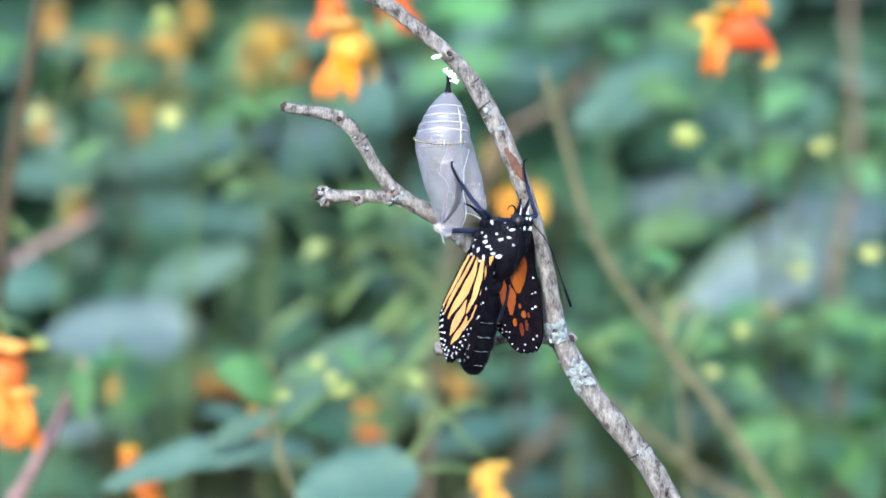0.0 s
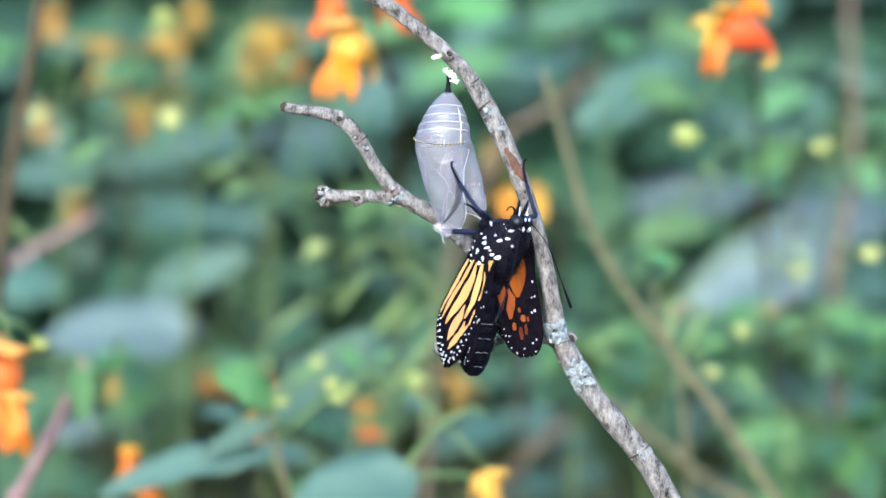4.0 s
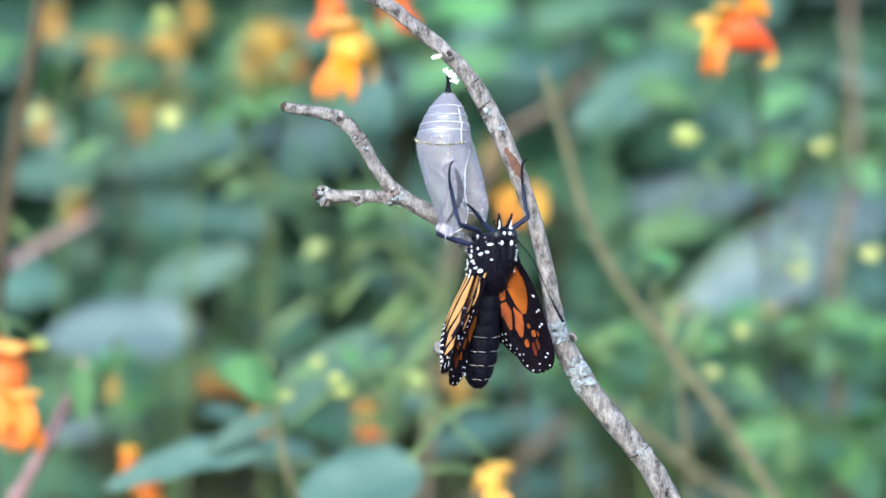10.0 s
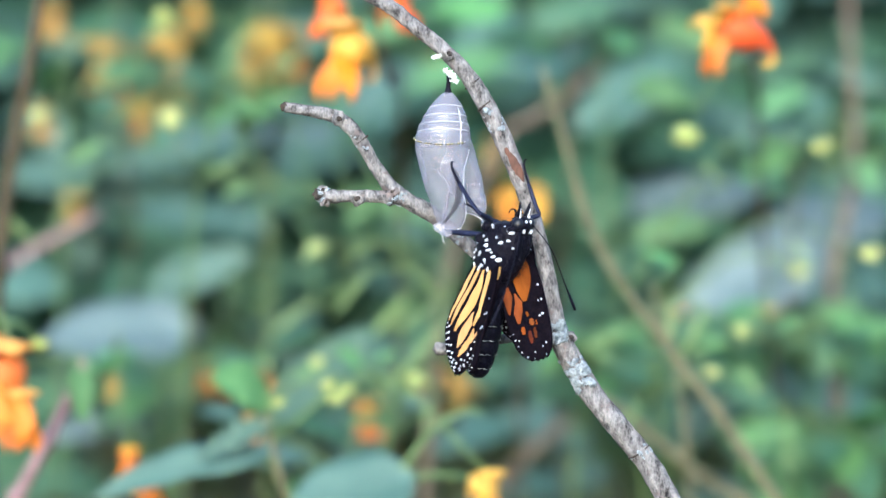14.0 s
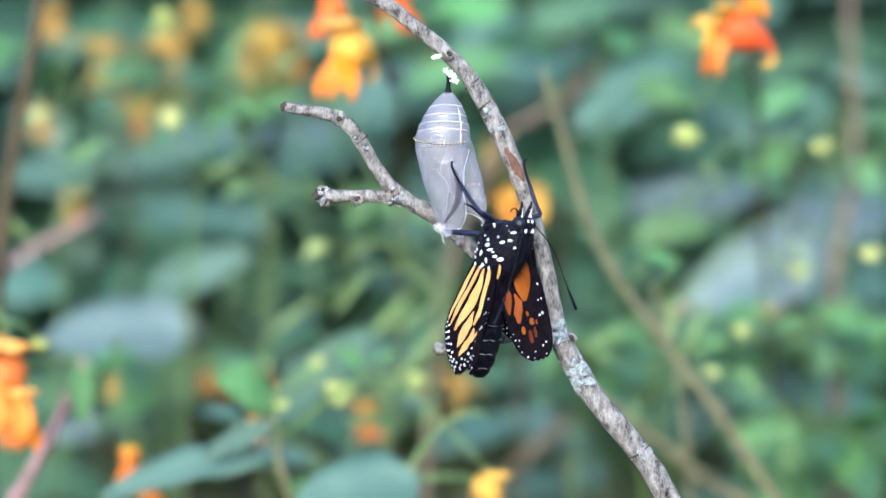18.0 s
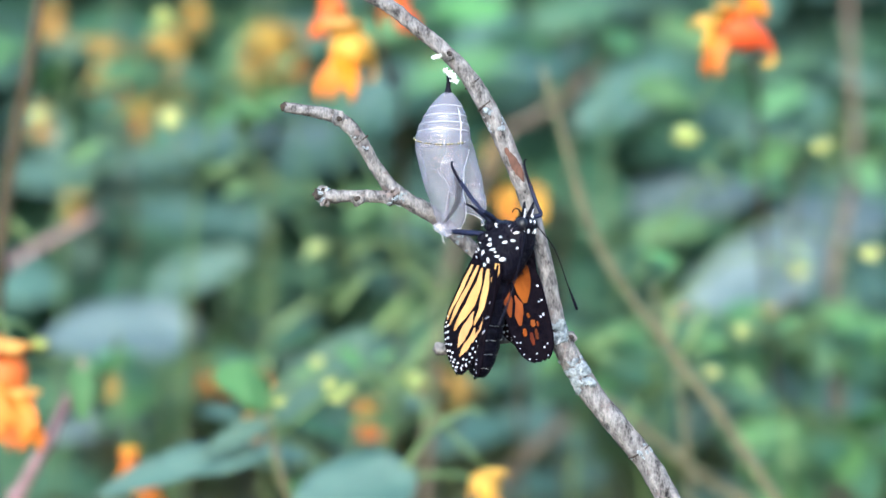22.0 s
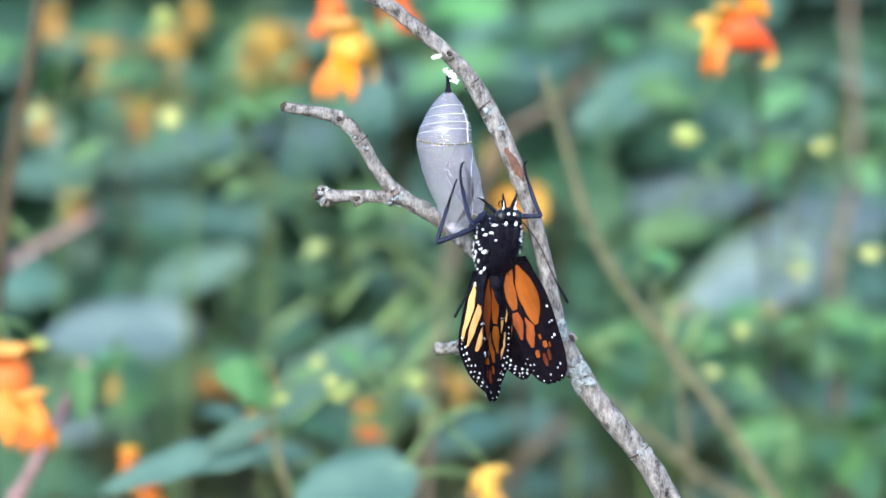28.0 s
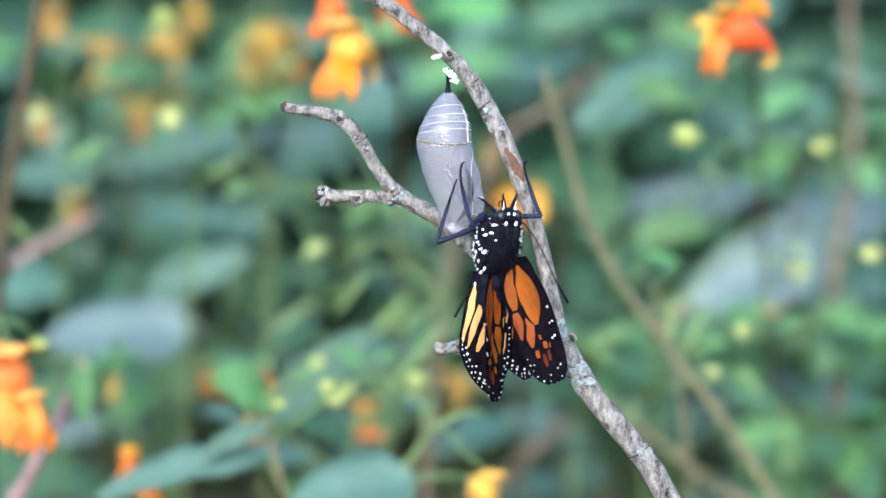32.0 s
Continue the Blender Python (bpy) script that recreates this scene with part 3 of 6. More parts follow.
    for side in (-1, 1):
        part("eye", blob((side * 0.0016, -0.0051, 0.0036), (0.0011, 0.0012, 0.0013), 0, 0.0, 3), EYE_BLACK, head)
        part("palp", tube([(side * 0.0007, -0.0047, 0.0046), (side * 0.0011, -0.0052, 0.0062), (side * 0.0014, -0.0056, 0.0078)], [0.00055, 0.00045, 0.00014], 8, 5, 0.25, 1500), INK, head)
        part("palp_stripe", tube([(side * 0.0010, -0.0053, 0.0049), (side * 0.0012, -0.0055, 0.0058), (side * 0.0013, -0.0057, 0.0065)], [0.00013, 0.00014, 0.00005], 6, 4), WHITE, head)
        for p, r in (((side * 0.0006, -0.0064, 0.0040), 0.00030), ((side * 0.0013, -0.0055, 0.0050), 0.00022), ((side * 0.0010, -0.0062, 0.0022), 0.00034), ((side * 0.0021, -0.0046, 0.0024), 0.0003)):
            part("white_fleck", blob(p, (r, r * 0.6, r * 1.2), r * 9000, 0.5, 2), WHITE, head)
        for k in range(5):
            a = Vector((side * (0.0003 + 0.0003 * k), -0.0044, 0.0048))
            part("bristle", tube([a, a + Vector((side * 0.0002, -0.0001, 0.0008)), a + Vector((side * 0.0004, -0.0005, 0.0013 + 0.0002 * (k % 3)))], [0.00007, 0.00006, 0.00002], 5, 3), INK, head)
    for k in range(2):
        c = Vector((-0.0006, -0.0032, 0.0056))
        pts = [c + Vector((0.0003 * k - 0.0003, math.cos(a) * 0.0009 * (1 - 0.12 * a / 3), math.sin(a) * 0.0009)) for a in np.linspace(0.2 + k, 5.2, 10)]
        part("coiled_tongue", tube(pts, [0.00013, 0.00011, 0.00006], 6, 3), INK, head)
    # collar, shoulder flaps and humps
    for side in (-1, 1):
        m = Matrix.Rotation(radians(14), 3, "X") @ Matrix.Rotation(radians(side * 10), 3, "Y")
        part("shoulder_flap", blob((side * 0.0013, -0.0050, -0.0004), (0.0009, 0.0006, 0.0026), side * 5, 0.3, 3, m=m), INK, FLY)
        part("collar", blob((side * 0.0016, -0.0040, 0.0026), (0.0015, 0.0012, 0.0008), side * 7, 0.35, 3), INK, FLY)
        part("shoulder", blob((side * 0.0026, -0.0026, 0.0020), (0.0009, 0.0013, 0.0017), side * 2, 0.35, 3), INK, FLY)
        part("leg_base", blob((side * 0.0024, 0.0016, 0.0032), (0.0011, 0.0012, 0.0012), side * 3, 0.3, 3), INK, FLY)
        part("leg_base", blob((side * 0.0024, 0.0034, 0.0010), (0.0011, 0.0012, 0.0012), side * 4, 0.3, 3), INK, FLY)
    # feelers, swept back beside the wings
    for side, tip in ((-1, Vector((-0.0120, -0.0078, -0.0150))), (1, Vector((0.0102, -0.0092, -0.0125)))):
        root = Vector((side * 0.0009, -0.0058, 0.0042))
        mid1 = root.lerp(tip, 0.33) + Vector((side * 0.0004, -0.0012, 0.0004))
        mid2 = root.lerp(tip, 0.70) + Vector((side * 0.0002, -0.0008, -0.0004))
        part("antenna", tube([root, mid1, mid2, tip], [0.00013, 0.00011, 0.00010, 0.00010, 0.00012, 0.00026, 0.00030], 8, 7), INK, FLY)


body()


# ---- wings ----
def wing(name, length, outline, cup, wave, cells, spots, upper, tones, margin, dull=()):
    """A crumpled wing in its own space: x towards the front edge, z up to the root, y across it; upper: the side (+1, -1) of the deep colours."""
    us, lo, hi = (np.array(c) for c in zip(*outline))
    fine = np.linspace(0, 1, 81)
    kernel = np.hanning(9) / np.hanning(9).sum()

    def smooth(c):
        y = np.interp(fine, us, c)
        pad = np.concatenate([2 * y[0] - y[4:0:-1], y, 2 * y[-1] - y[-2:-6:-1]])
        return np.convolve(pad, kernel, "valid")
    lo, hi = smooth(lo), smooth(hi)

    def at(u, v, off=0.0):
        a = np.interp(u, fine, lo)
        b = np.interp(u, fine, hi)
        y = -upper * cup * math.sin(math.pi * min(max(v, 0), 1)) * math.sin(math.pi * min(max(u * 0.9 + 0.05, 0), 1)) ** 0.7
        y += wave * (math.sin(u * 9 + v * 4) * 0.5 + noise.noise(Vector((u * 4, v * 5, length * 1000)))) * u
        return Vector(((a + (b - a) * v) * 0.001, y + off, -u * length * (1 + (0.006 * math.sin(v * 19) + 0.016 * noise.noise(Vector((v * 5, 7, length * 900)))) * u ** 8)))
    ob = part(name, sheet(lambda u, v, o: at(u, v, o), 44, 16, 0.00022), WING_BLACK, FLY)
    edge = []
    rnd = random.Random(int(length * 1e5))
    for inset, gap, r, start, stop in margin:
        line = [(hi[i] - inset, fine[i] * length * 1000) for i in range(81) if fine[i] > start] + [(lo[i] + inset, fine[i] * length * 1000) for i in range(80, -1, -1) if fine[i] > stop]
        line = [(a, min(d, length * 1000 - inset)) for a, d in line]
        run = 0.0
        for (a, d), (a2, d2) in zip(line, line[1:]):
            run += math.hypot(a2 - a, d2 - d)
            if run >= gap:
                run = rnd.uniform(-0.15, 0.15)
                u = d2 / (length * 1000)
                low, high = np.interp(u, fine, lo), np.interp(u, fine, hi)
                edge.append((u, min(max((a2 - low) / (high - low), 0.02), 0.98), r * rnd.uniform(0.75, 1.3)))
    for face, tone, rows in ((upper, tones[0], cells[0]), (-upper, tones[1], cells[1])):
        for n, stations in enumerate(rows):
            su, s0, s1 = (np.array(c) for c in zip(*stations))

            def cell(f, r, o):
                u = su[0] + (su[-1] - su[0]) * f
                a, b = float(np.interp(u, su, s0)), float(np.interp(u, su, s1))
                m, h = (a + b) / 2, (b - a) / 2 * (0.90 if tone == PALE else 1.0) * math.sin(math.pi * (0.04 + 0.92 * f)) ** 0.30
                jag = 0.016 * noise.noise(Vector((f * 5, r * 3, n * 3.7))) + 0.006 * math.sin(23 * u + n)
                return at(u, m + (r * 2 - 1) * h + jag, face * (0.00017 + 0.00006 * math.sin(math.pi * r)))
            dim = tones[2] if face == upper and n in dull else tone
            part("wing_cell", sheet(cell, 14, 5), dim, ob)
        for k, (u, v, r) in enumerate(spots + edge):
            p = at(u, v, face * 0.00018)
            part("wing_spot", blob(p, (r * 0.001, 0.00009, r * 0.0012), k * 1.3, 0.35, 1), WHITE, ob)
    return ob


HIND_EDGE = ((0, -3.0, 3.2), (0.10, -3.7, 4.3), (0.22, -4.5, 4.6), (0.36, -5.3, 4.5), (0.52, -6.1, 4.4), (0.64, -6.2, 4.2), (0.76, -5.2, 3.8), (0.87, -3.8, 2.9), (0.95, -2.1, 1.8), (1.0, -0.5, 0.5))
FORE_EDGE = ((0, -1.2, 1.1), (0.06, -2.6, 1.8), (0.15, -3.8, 2.8), (0.30, -4.5, 3.5), (0.45, -4.6, 3.7), (0.60, -4.7, 3.6), (0.72, -4.6, 3.5), (0.82, -4.4, 3.3), (0.90, -3.9, 2.9), (0.96, -3.1, 2.3), (1.0, -1.7, 1.2))
# cells between the veins, as (share of the length, from, to) across the wing
HIND_UNDER = (((0.10, 0.05, 0.20), (0.30, 0.05, 0.20), (0.50, 0.04, 0.12), (0.58, 0.04, 0.08)),
              ((0.10, 0.27, 0.40), (0.30, 0.235, 0.37), (0.50, 0.155, 0.29), (0.62, 0.12, 0.19)),
              ((0.12, 0.44, 0.54), (0.25, 0.455, 0.63), (0.42, 0.415, 0.66), (0.53, 0.325, 0.55), (0.66, 0.27, 0.38)),
              ((0.48, 0.61, 0.67), (0.60, 0.50, 0.70), (0.73, 0.42, 0.60), (0.79, 0.42, 0.50)),
              ((0.12, 0.59, 0.72), (0.30, 0.68, 0.83), (0.46, 0.71, 0.82), (0.59, 0.71, 0.76)),
              ((0.61, 0.73, 0.79), (0.70, 0.66, 0.80), (0.80, 0.56, 0.73), (0.86, 0.52, 0.62)),
              ((0.18, 0.78, 0.83), (0.30, 0.87, 0.92), (0.42, 0.86, 0.90)),
              ((0.50, 0.85, 0.89), (0.62, 0.83, 0.875), (0.73, 0.76, 0.82)),
              ((0.02, 0.80, 0.96), (0.10, 0.82, 0.97), (0.18, 0.88, 0.96)))
HIND_UPPER = (((0.10, 0.08, 0.26), (0.35, 0.10, 0.28), (0.60, 0.14, 0.26)), ((0.10, 0.32, 0.48), (0.40, 0.33, 0.52), (0.66, 0.34, 0.46)), ((0.10, 0.55, 0.78), (0.30, 0.58, 0.82), (0.50, 0.60, 0.78)),
              ((0.55, 0.54, 0.68), (0.72, 0.54, 0.64)))
FORE_UPPER = (((0.05, 0.45, 0.66), (0.17, 0.355, 0.83), (0.30, 0.335, 0.82), (0.44, 0.375, 0.74), (0.53, 0.46, 0.60)),
              ((0.05, 0.10, 0.40), (0.17, 0.05, 0.325), (0.28, 0.05, 0.305), (0.375, 0.08, 0.28)),
              ((0.395, 0.06, 0.27), (0.48, 0.04, 0.26), (0.61, 0.09, 0.17)),
              ((0.455, 0.31, 0.36), (0.53, 0.29, 0.46), (0.60, 0.23, 0.44), (0.69, 0.23, 0.34)),
              ((0.61, 0.49, 0.55), (0.65, 0.49, 0.55)), ((0.67, 0.52, 0.63), (0.725, 0.51, 0.63)), ((0.72, 0.30, 0.40), (0.78, 0.29, 0.38)), ((0.69, 0.665, 0.71), (0.73, 0.665, 0.71)),
              ((0.76, 0.42, 0.52), (0.86, 0.40, 0.50)), ((0.745, 0.56, 0.64), (0.83, 0.55, 0.62)))
FORE_UNDER = (((0.14, 0.36, 0.68), (0.30, 0.36, 0.72), (0.46, 0.42, 0.60)), ((0.14, 0.08, 0.30), (0.34, 0.08, 0.26)), ((0.37, 0.06, 0.22), (0.55, 0.08, 0.18)), ((0.48, 0.24, 0.40), (0.66, 0.22, 0.32)))


FORE_SPOTS = [(0.43, 0.90, 0.22), (0.55, 0.83, 0.15), (0.545, 0.90, 0.19), (0.655, 0.86, 0.26), (0.665, 0.79, 0.20), (0.82, 0.16, 0.15), (0.90, 0.72, 0.18), (0.93, 0.46, 0.15), (0.88, 0.82, 0.17)]
HIND_MARGIN = ((0.55, 0.95, 0.15, 0.40, 0.52), (1.25, 1.10, 0.21, 0.66, 0.62), (2.00, 1.30, 0.20, 0.80, 0.72))
FORE_MARGIN = ((0.60, 1.20, 0.13, 0.92, 0.72),)
FORE_SIZE, HIND_SIZE = 0.0245, 0.0232
L_FORE = wing("forewing", FORE_SIZE, FORE_EDGE, 0.0010, 0.0004, (FORE_UPPER, FORE_UNDER), FORE_SPOTS, 1, (DEEP, PALE, BROWN), FORE_MARGIN, (8, 9))
R_FORE = wing("forewing", FORE_SIZE, FORE_EDGE, 0.0010, 0.0004, (FORE_UPPER, FORE_UNDER), FORE_SPOTS, -1, (DEEP, PALE, BROWN), FORE_MARGIN, (8, 9))
L_HIND = wing("hindwing", HIND_SIZE, HIND_EDGE, 0.0009, 0.0004, (HIND_UPPER, HIND_UNDER), [], 1, (DEEP, PALE, BROWN), HIND_MARGIN)
R_HIND = wing("hindwing", HIND_SIZE, HIND_EDGE, 0.0009, 0.0004, (HIND_UPPER, HIND_UNDER), [], -1, (DEEP, PALE, BROWN), HIND_MARGIN)


def wing_pose(tip, root, depth, lean, bearing, length):
    """Hangs a wing in the world: tip and root (x and height, mm from the lens axis), depth of the root, how far the tip leans out (mm), bearing of the front edge in degrees from +x."""
    a, b = Vector((tip[0] * 0.001, depth - lean * 0.001, 1.0 + tip[1] * 0.001)), Vector((root[0] * 0.001, depth, 1.0 + root[1] * 0.001))
    z = (b - a).normalized()
    x = Vector((math.cos(radians(bearing)), math.sin(radians(bearing)), 0))
    x = (x - z * x.dot(z)).normalized()
    m = Matrix((x, z.cross(x), z)).transposed().to_4x4()
    m.translation = a + z * length
    return m


# ---- legs ----
def leg_piece(name, length, r0, r1, claw=False):
    bend = length * 0.03
    if not claw:
        return part(name, tube([(0, 0, 0), (bend, 0, length * 0.35), (bend, 0, length * 0.7), (0, 0, length)], [r0 * 0.8, r0, (r0 + r1) / 2, r1], 9, 6, 0.12, 1800), LEG, FLY)
    bend = length * 0.06
    shin = part(name, tube([(0, 0, 0), (bend * 0.7, 0, length * 0.25), (bend, 0, length * 0.56)], [r0 * 0.9, r0, r0 * 0.95], 9, 6, 0.12, 1800), LEG, FLY)
    bm = tube([(bend, 0, length * 0.54), (bend * 1.05, 0, length * 0.72), (bend * 0.7, 0, length * 0.90), (0, 0, length)], [r0 * 0.75, r1 * 1.1, r1, r1 * 0.8], 9, 6, 0.2, 2600)
    tube([(0, 0, length * 0.98), (-0.0004, 0, length + 0.0002), (-0.0008, 0.0001, length + 0.0001)], [r1 * 0.8, r1 * 0.5, r1 * 0.2], 6, 3, bm=bm)
    for k in range(6):
        z = length * (0.60 + 0.06 * k)
        tube([(bend + r1, 0, z), (bend + r1 * 2.2, 0, z + 0.0003)], [r1 * 0.35, r1 * 0.1], 5, 1, bm=bm)
    part("tarsus", bm, INK, shin, "dark thin foot with tiny spines")
    return shin


# hip in the body's space (mm), foot in the world, lengths (m), way in which the knee points
LEGS = [dict(hip=(-2.2, 0.9, 4.4), foot=(0.0016, 0.4745, 1.0164), later=(0.0037, 0.4745, 1.0163), l1=0.0062, l2=0.0134, pole=(-0.81, -0.59, -0.2), turns=True),
        dict(hip=(-2.4, 3.4, 1.8), foot=(0.0024, 0.4862, 1.0137), later=(0.0026, 0.4745, 1.0131), l1=0.0088, l2=0.0125, pole=(-1.0, -0.2, -1.2), turns=False),
        dict(hip=(2.2, 1.6, 3.6), foot=(0.0045, 0.4765, 1.0085), later=(0.0071, 0.4775, 1.0096), l1=0.0058, l2=0.0060, pole=(0.1, 1.0, -0.2), turns=False),
        dict(hip=(2.6, 0.6, 3.6), foot=(0.0155, 0.4786, 1.0169), later=(0.0156, 0.4786, 1.0165), l1=0.0060, l2=0.0112, pole=(1.0, -0.3, -0.9), turns=False)]
for leg in LEGS:
    leg["femur"] = leg_piece("femur", leg["l1"], 0.00056, 0.00044)
    leg["tibia"] = leg_piece("tibia", leg["l2"], 0.00040, 0.00021, True)

# ---- PLANTS ----
def leaf_data(name, material, width, fold, droop, seed, fine=True):
    """One leaf of unit length along x, face up along z."""
    nu, nv = (14, 6) if fine else (6, 2)

    def at(u, v, off):
        w = width * 1.9 * (u ** 0.62) * (1 - u) ** 0.78
        if fine:
            w *= 1 + 0.035 * math.sin(u * 44) * (0 < u < 1)
        s = (v - 0.5) * 2
        z = abs(s) * w * fold - droop * u * u + 0.05 * noise.noise(Vector((u * 3, s * 2, seed))) + off
        y = s * w + 0.05 * math.sin(u * 2.6 + seed)
        return Vector((u, y, z + 0.012 * math.sin(u * 20 + abs(s) * 5) * abs(s)))
    bm = sheet(at, nu, nv, 0.008 if fine else 0.0)
    data = bpy.data.meshes.new(name)
    bm.to_mesh(data)
    bm.free()
    data.materials.append(material)
    for p in data.polygons:
        p.use_smooth = True
    return data


LEAVES = {key: [leaf_data("leaf", m, w, f, d, s) for w, f, d, s in ((0.27, 0.25, 0.10, 1.0), (0.33, 0.16, 0.18, 4.0), (0.30, 0.35, 0.05, 7.0), (0.24, 0.2, 0.25, 9.0))]
          for key, m in (("g", LEAF), ("b", LEAF_BLUE), ("l", LEAF_LIGHT), ("s", LEAF_SHEEN))}


def leaf_pose(base, tip, face, width=1.0):
    base, tip = Vector(base), Vector(tip)
    x = tip - base
    n = Vector(face)
    xn = x.normalized()
    n = (n - xn * n.dot(xn)).normalized()
    m = Matrix((xn, n.cross(xn), n)).transposed().to_4x4()
    m.translation = base
    return m @ Matrix.Diagonal((x.length, x.length * width, x.length, 1))


def flower_meshes(name, tones):
    """An orange hanging flower, one unit long, mouth towards -y: pouch, hook, hood and two lower lobes."""
    out = []

    def keep(part_name, bm, m):
        data = bpy.data.meshes.new(part_name)
        bm.to_mesh(data)
        bm.free()
        data.materials.append(m)
        for p in data.polygons:
            p.use_smooth = True
        out.append((part_name, data))
    keep("pouch", tube([(0, -0.10, 0.02), (0, 0.08, 0.0), (0, 0.30, -0.03), (0, 0.52, -0.10), (0, 0.62, -0.20)], [0.23, 0.26, 0.20, 0.08, 0.04], 14, 5, 0.06, 3), tones[0])
    keep("spur", tube([(0, 0.62, -0.20), (0, 0.64, -0.32), (0, 0.54, -0.38), (0, 0.46, -0.34)], [0.04, 0.03, 0.02], 8, 5), tones[1])
    keep("hood", sheet(lambda u, v, o: Vector(((v - 0.5) * 0.62 * math.sin(math.pi * (0.15 + 0.75 * u)), -0.05 - 0.30 * u, 0.20 + 0.16 * math.sin(u * 2.6) - 0.22 * (v - 0.5) ** 2 + o)), 10, 8, 0.02), tones[1])
    for side in (-1, 1):
        keep("lobe", sheet(lambda u, v, o: Vector((side * (0.05 + 0.13 * u + (v - 0.5) * 0.46 * math.sin(math.pi * (0.12 + 0.74 * u)) * 0.9), -0.12 - 0.20 * math.sin(u * 2.2) + 0.10 * (v - 0.5) ** 2 + o,
                                                   -0.10 - 0.50 * u + 0.10 * math.sin(v * 5 + side))), 10, 8, 0.02), tones[2])
    return out


FLOWERS = {"o": flower_meshes("o", (PETAL, PETAL_YELLOW, PETAL)), "r": flower_meshes("r", (PETAL_RED, PETAL, PETAL_RED)), "y": flower_meshes("y", (PETAL_YELLOW, PETAL_YELLOW, PETAL_YELLOW)),
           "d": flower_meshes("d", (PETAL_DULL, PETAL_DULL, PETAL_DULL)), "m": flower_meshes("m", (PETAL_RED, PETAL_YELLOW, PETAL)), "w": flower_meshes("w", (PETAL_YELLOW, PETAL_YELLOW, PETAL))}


def nearest(line, p):
    return min(line, key=lambda q: (q - p).length)


def wire(name, a, b, r, material, parent, origin, sag=0.15):
    a, b = Vector(a) - origin, Vector(b) - origin
    mid = (a + b) / 2 + Vector((0, 0, (b - a).length * sag))
    return part(name, tube([a, mid, b], [r, r * 0.8, r * 0.7], 6, 5), material, parent)


def plant(name, label, stem, radius, tone, leaves=(), flowers=(), buds=(), pods=(), grow=0, seed=0, size=0.06, group="", category="plant", tones="ggb", low=0.35, spread=1.0, front=0.65):
    """stem: points from the ground up; leaves: (base, tip, face, width, tone); flowers: (place, size, turn, tilt, tone); buds, pods: (place, size...);
    grow: how many further leaves grow along the stem, past the share low of its height."""
    origin = Vector(stem[0])
    ob = thing(name, label, category, Matrix.Translation(origin), group)
    part("stem", tube([Vector(p) - origin for p in stem], radius if isinstance(radius, list) else [radius * 1.3, radius, radius * 0.6], 8, 6, 0.08, 60), tone, ob)
    line = spline(stem, 12)
    rng = random.Random(seed * 7 + 1)
    for k, (base, tip, face, width, t) in enumerate(leaves):
        place("leaf", LEAVES[t][(k + seed) % 4], ob, "", leaf_pose(Vector(base) - origin, Vector(tip) - origin, face, width))
        q = nearest(line, Vector(base) - Vector((0, 0, 0.010)))
        wire("petiole", q, base, 0.0008, STEM_GREEN, ob, origin, 0.04)
    for k in range(grow):
        f = low + (1 - low) * (k + rng.random()) / grow
        q = line[min(int(f * (len(line) - 1)), len(line) - 1)]
        a = k * 2.4 + rng.uniform(-0.5, 0.5)
        out = Vector((math.cos(a), math.sin(a), rng.uniform(-0.05, 0.45)))
        base = q + out * size * rng.uniform(0.3, 0.9) * spread
        length = size * rng.uniform(0.7, 1.35)
        tip = base + (out + Vector((0, 0, rng.uniform(-0.7, 0.0)))).normalized() * length
        face = (rng.uniform(-0.3, 0.3), rng.uniform(-2.0, -0.9) if rng.random() < front else rng.uniform(-0.6, -0.2), 1)
        place("leaf", LEAVES[rng.choice(tones)][rng.randrange(4)], ob, "", leaf_pose(base - origin, tip - origin, face, rng.uniform(0.9, 1.25)))
        if stem[0][1] < 1.09:
            wire("petiole", q, base, 0.0008, STEM_GREEN, ob, origin, 0.05)
    for p, s, turn, tilt, t in flowers:
        m = Matrix.Translation(Vector(p) - origin) @ pose(0, 0, 0, tilt, 0, turn) @ Matrix.Scale(s, 4)
        fl = None
        for part_name, data in FLOWERS[t]:
            if fl is None:
                fl = place("flower", data, ob, "orange spurred flower", m)
            else:
                place(part_name, data, fl)
        top = Vector(p) + Vector((0, 0, s * 0.30))
        wire("flower_stalk", nearest(line, top + Vector((0, 0, 0.02))), top, 0.0006, STEM_GREEN, ob, origin, 0.35)
    for p, s in buds:
        part("bud", blob(Vector(p) - origin, (s, s * 0.8, s * 0.75), s * 5000, 0.3, 2), BUD, ob)
        wire("bud_stalk", nearest(line, Vector(p)), p, 0.0005, STEM_GREEN, ob, origin, 0.3)
    for a, b, r in pods:
        a, b = Vector(a), Vector(b)
        part("seed_pod", tube([a - origin, a.lerp(b, 0.5) - origin, b - origin], [r * 0.15, r * 0.5, r * 0.6, r * 0.45, r * 0.12], 8, 8), POD, ob)
        wire("pod_stalk", nearest(line, b), b, 0.0006, STEM_GREEN, ob, origin, 0.2)
    return ob


CAM_FACE = (0.05, -0.75, 0.65)
UP_FACE = (0.0, -0.38, 0.92)
SIDE_FACE = (0.3, -0.85, 0.35)
G1 = "flowering plants round the twig"
JW = "green leafy plant with orange spurred flowers"

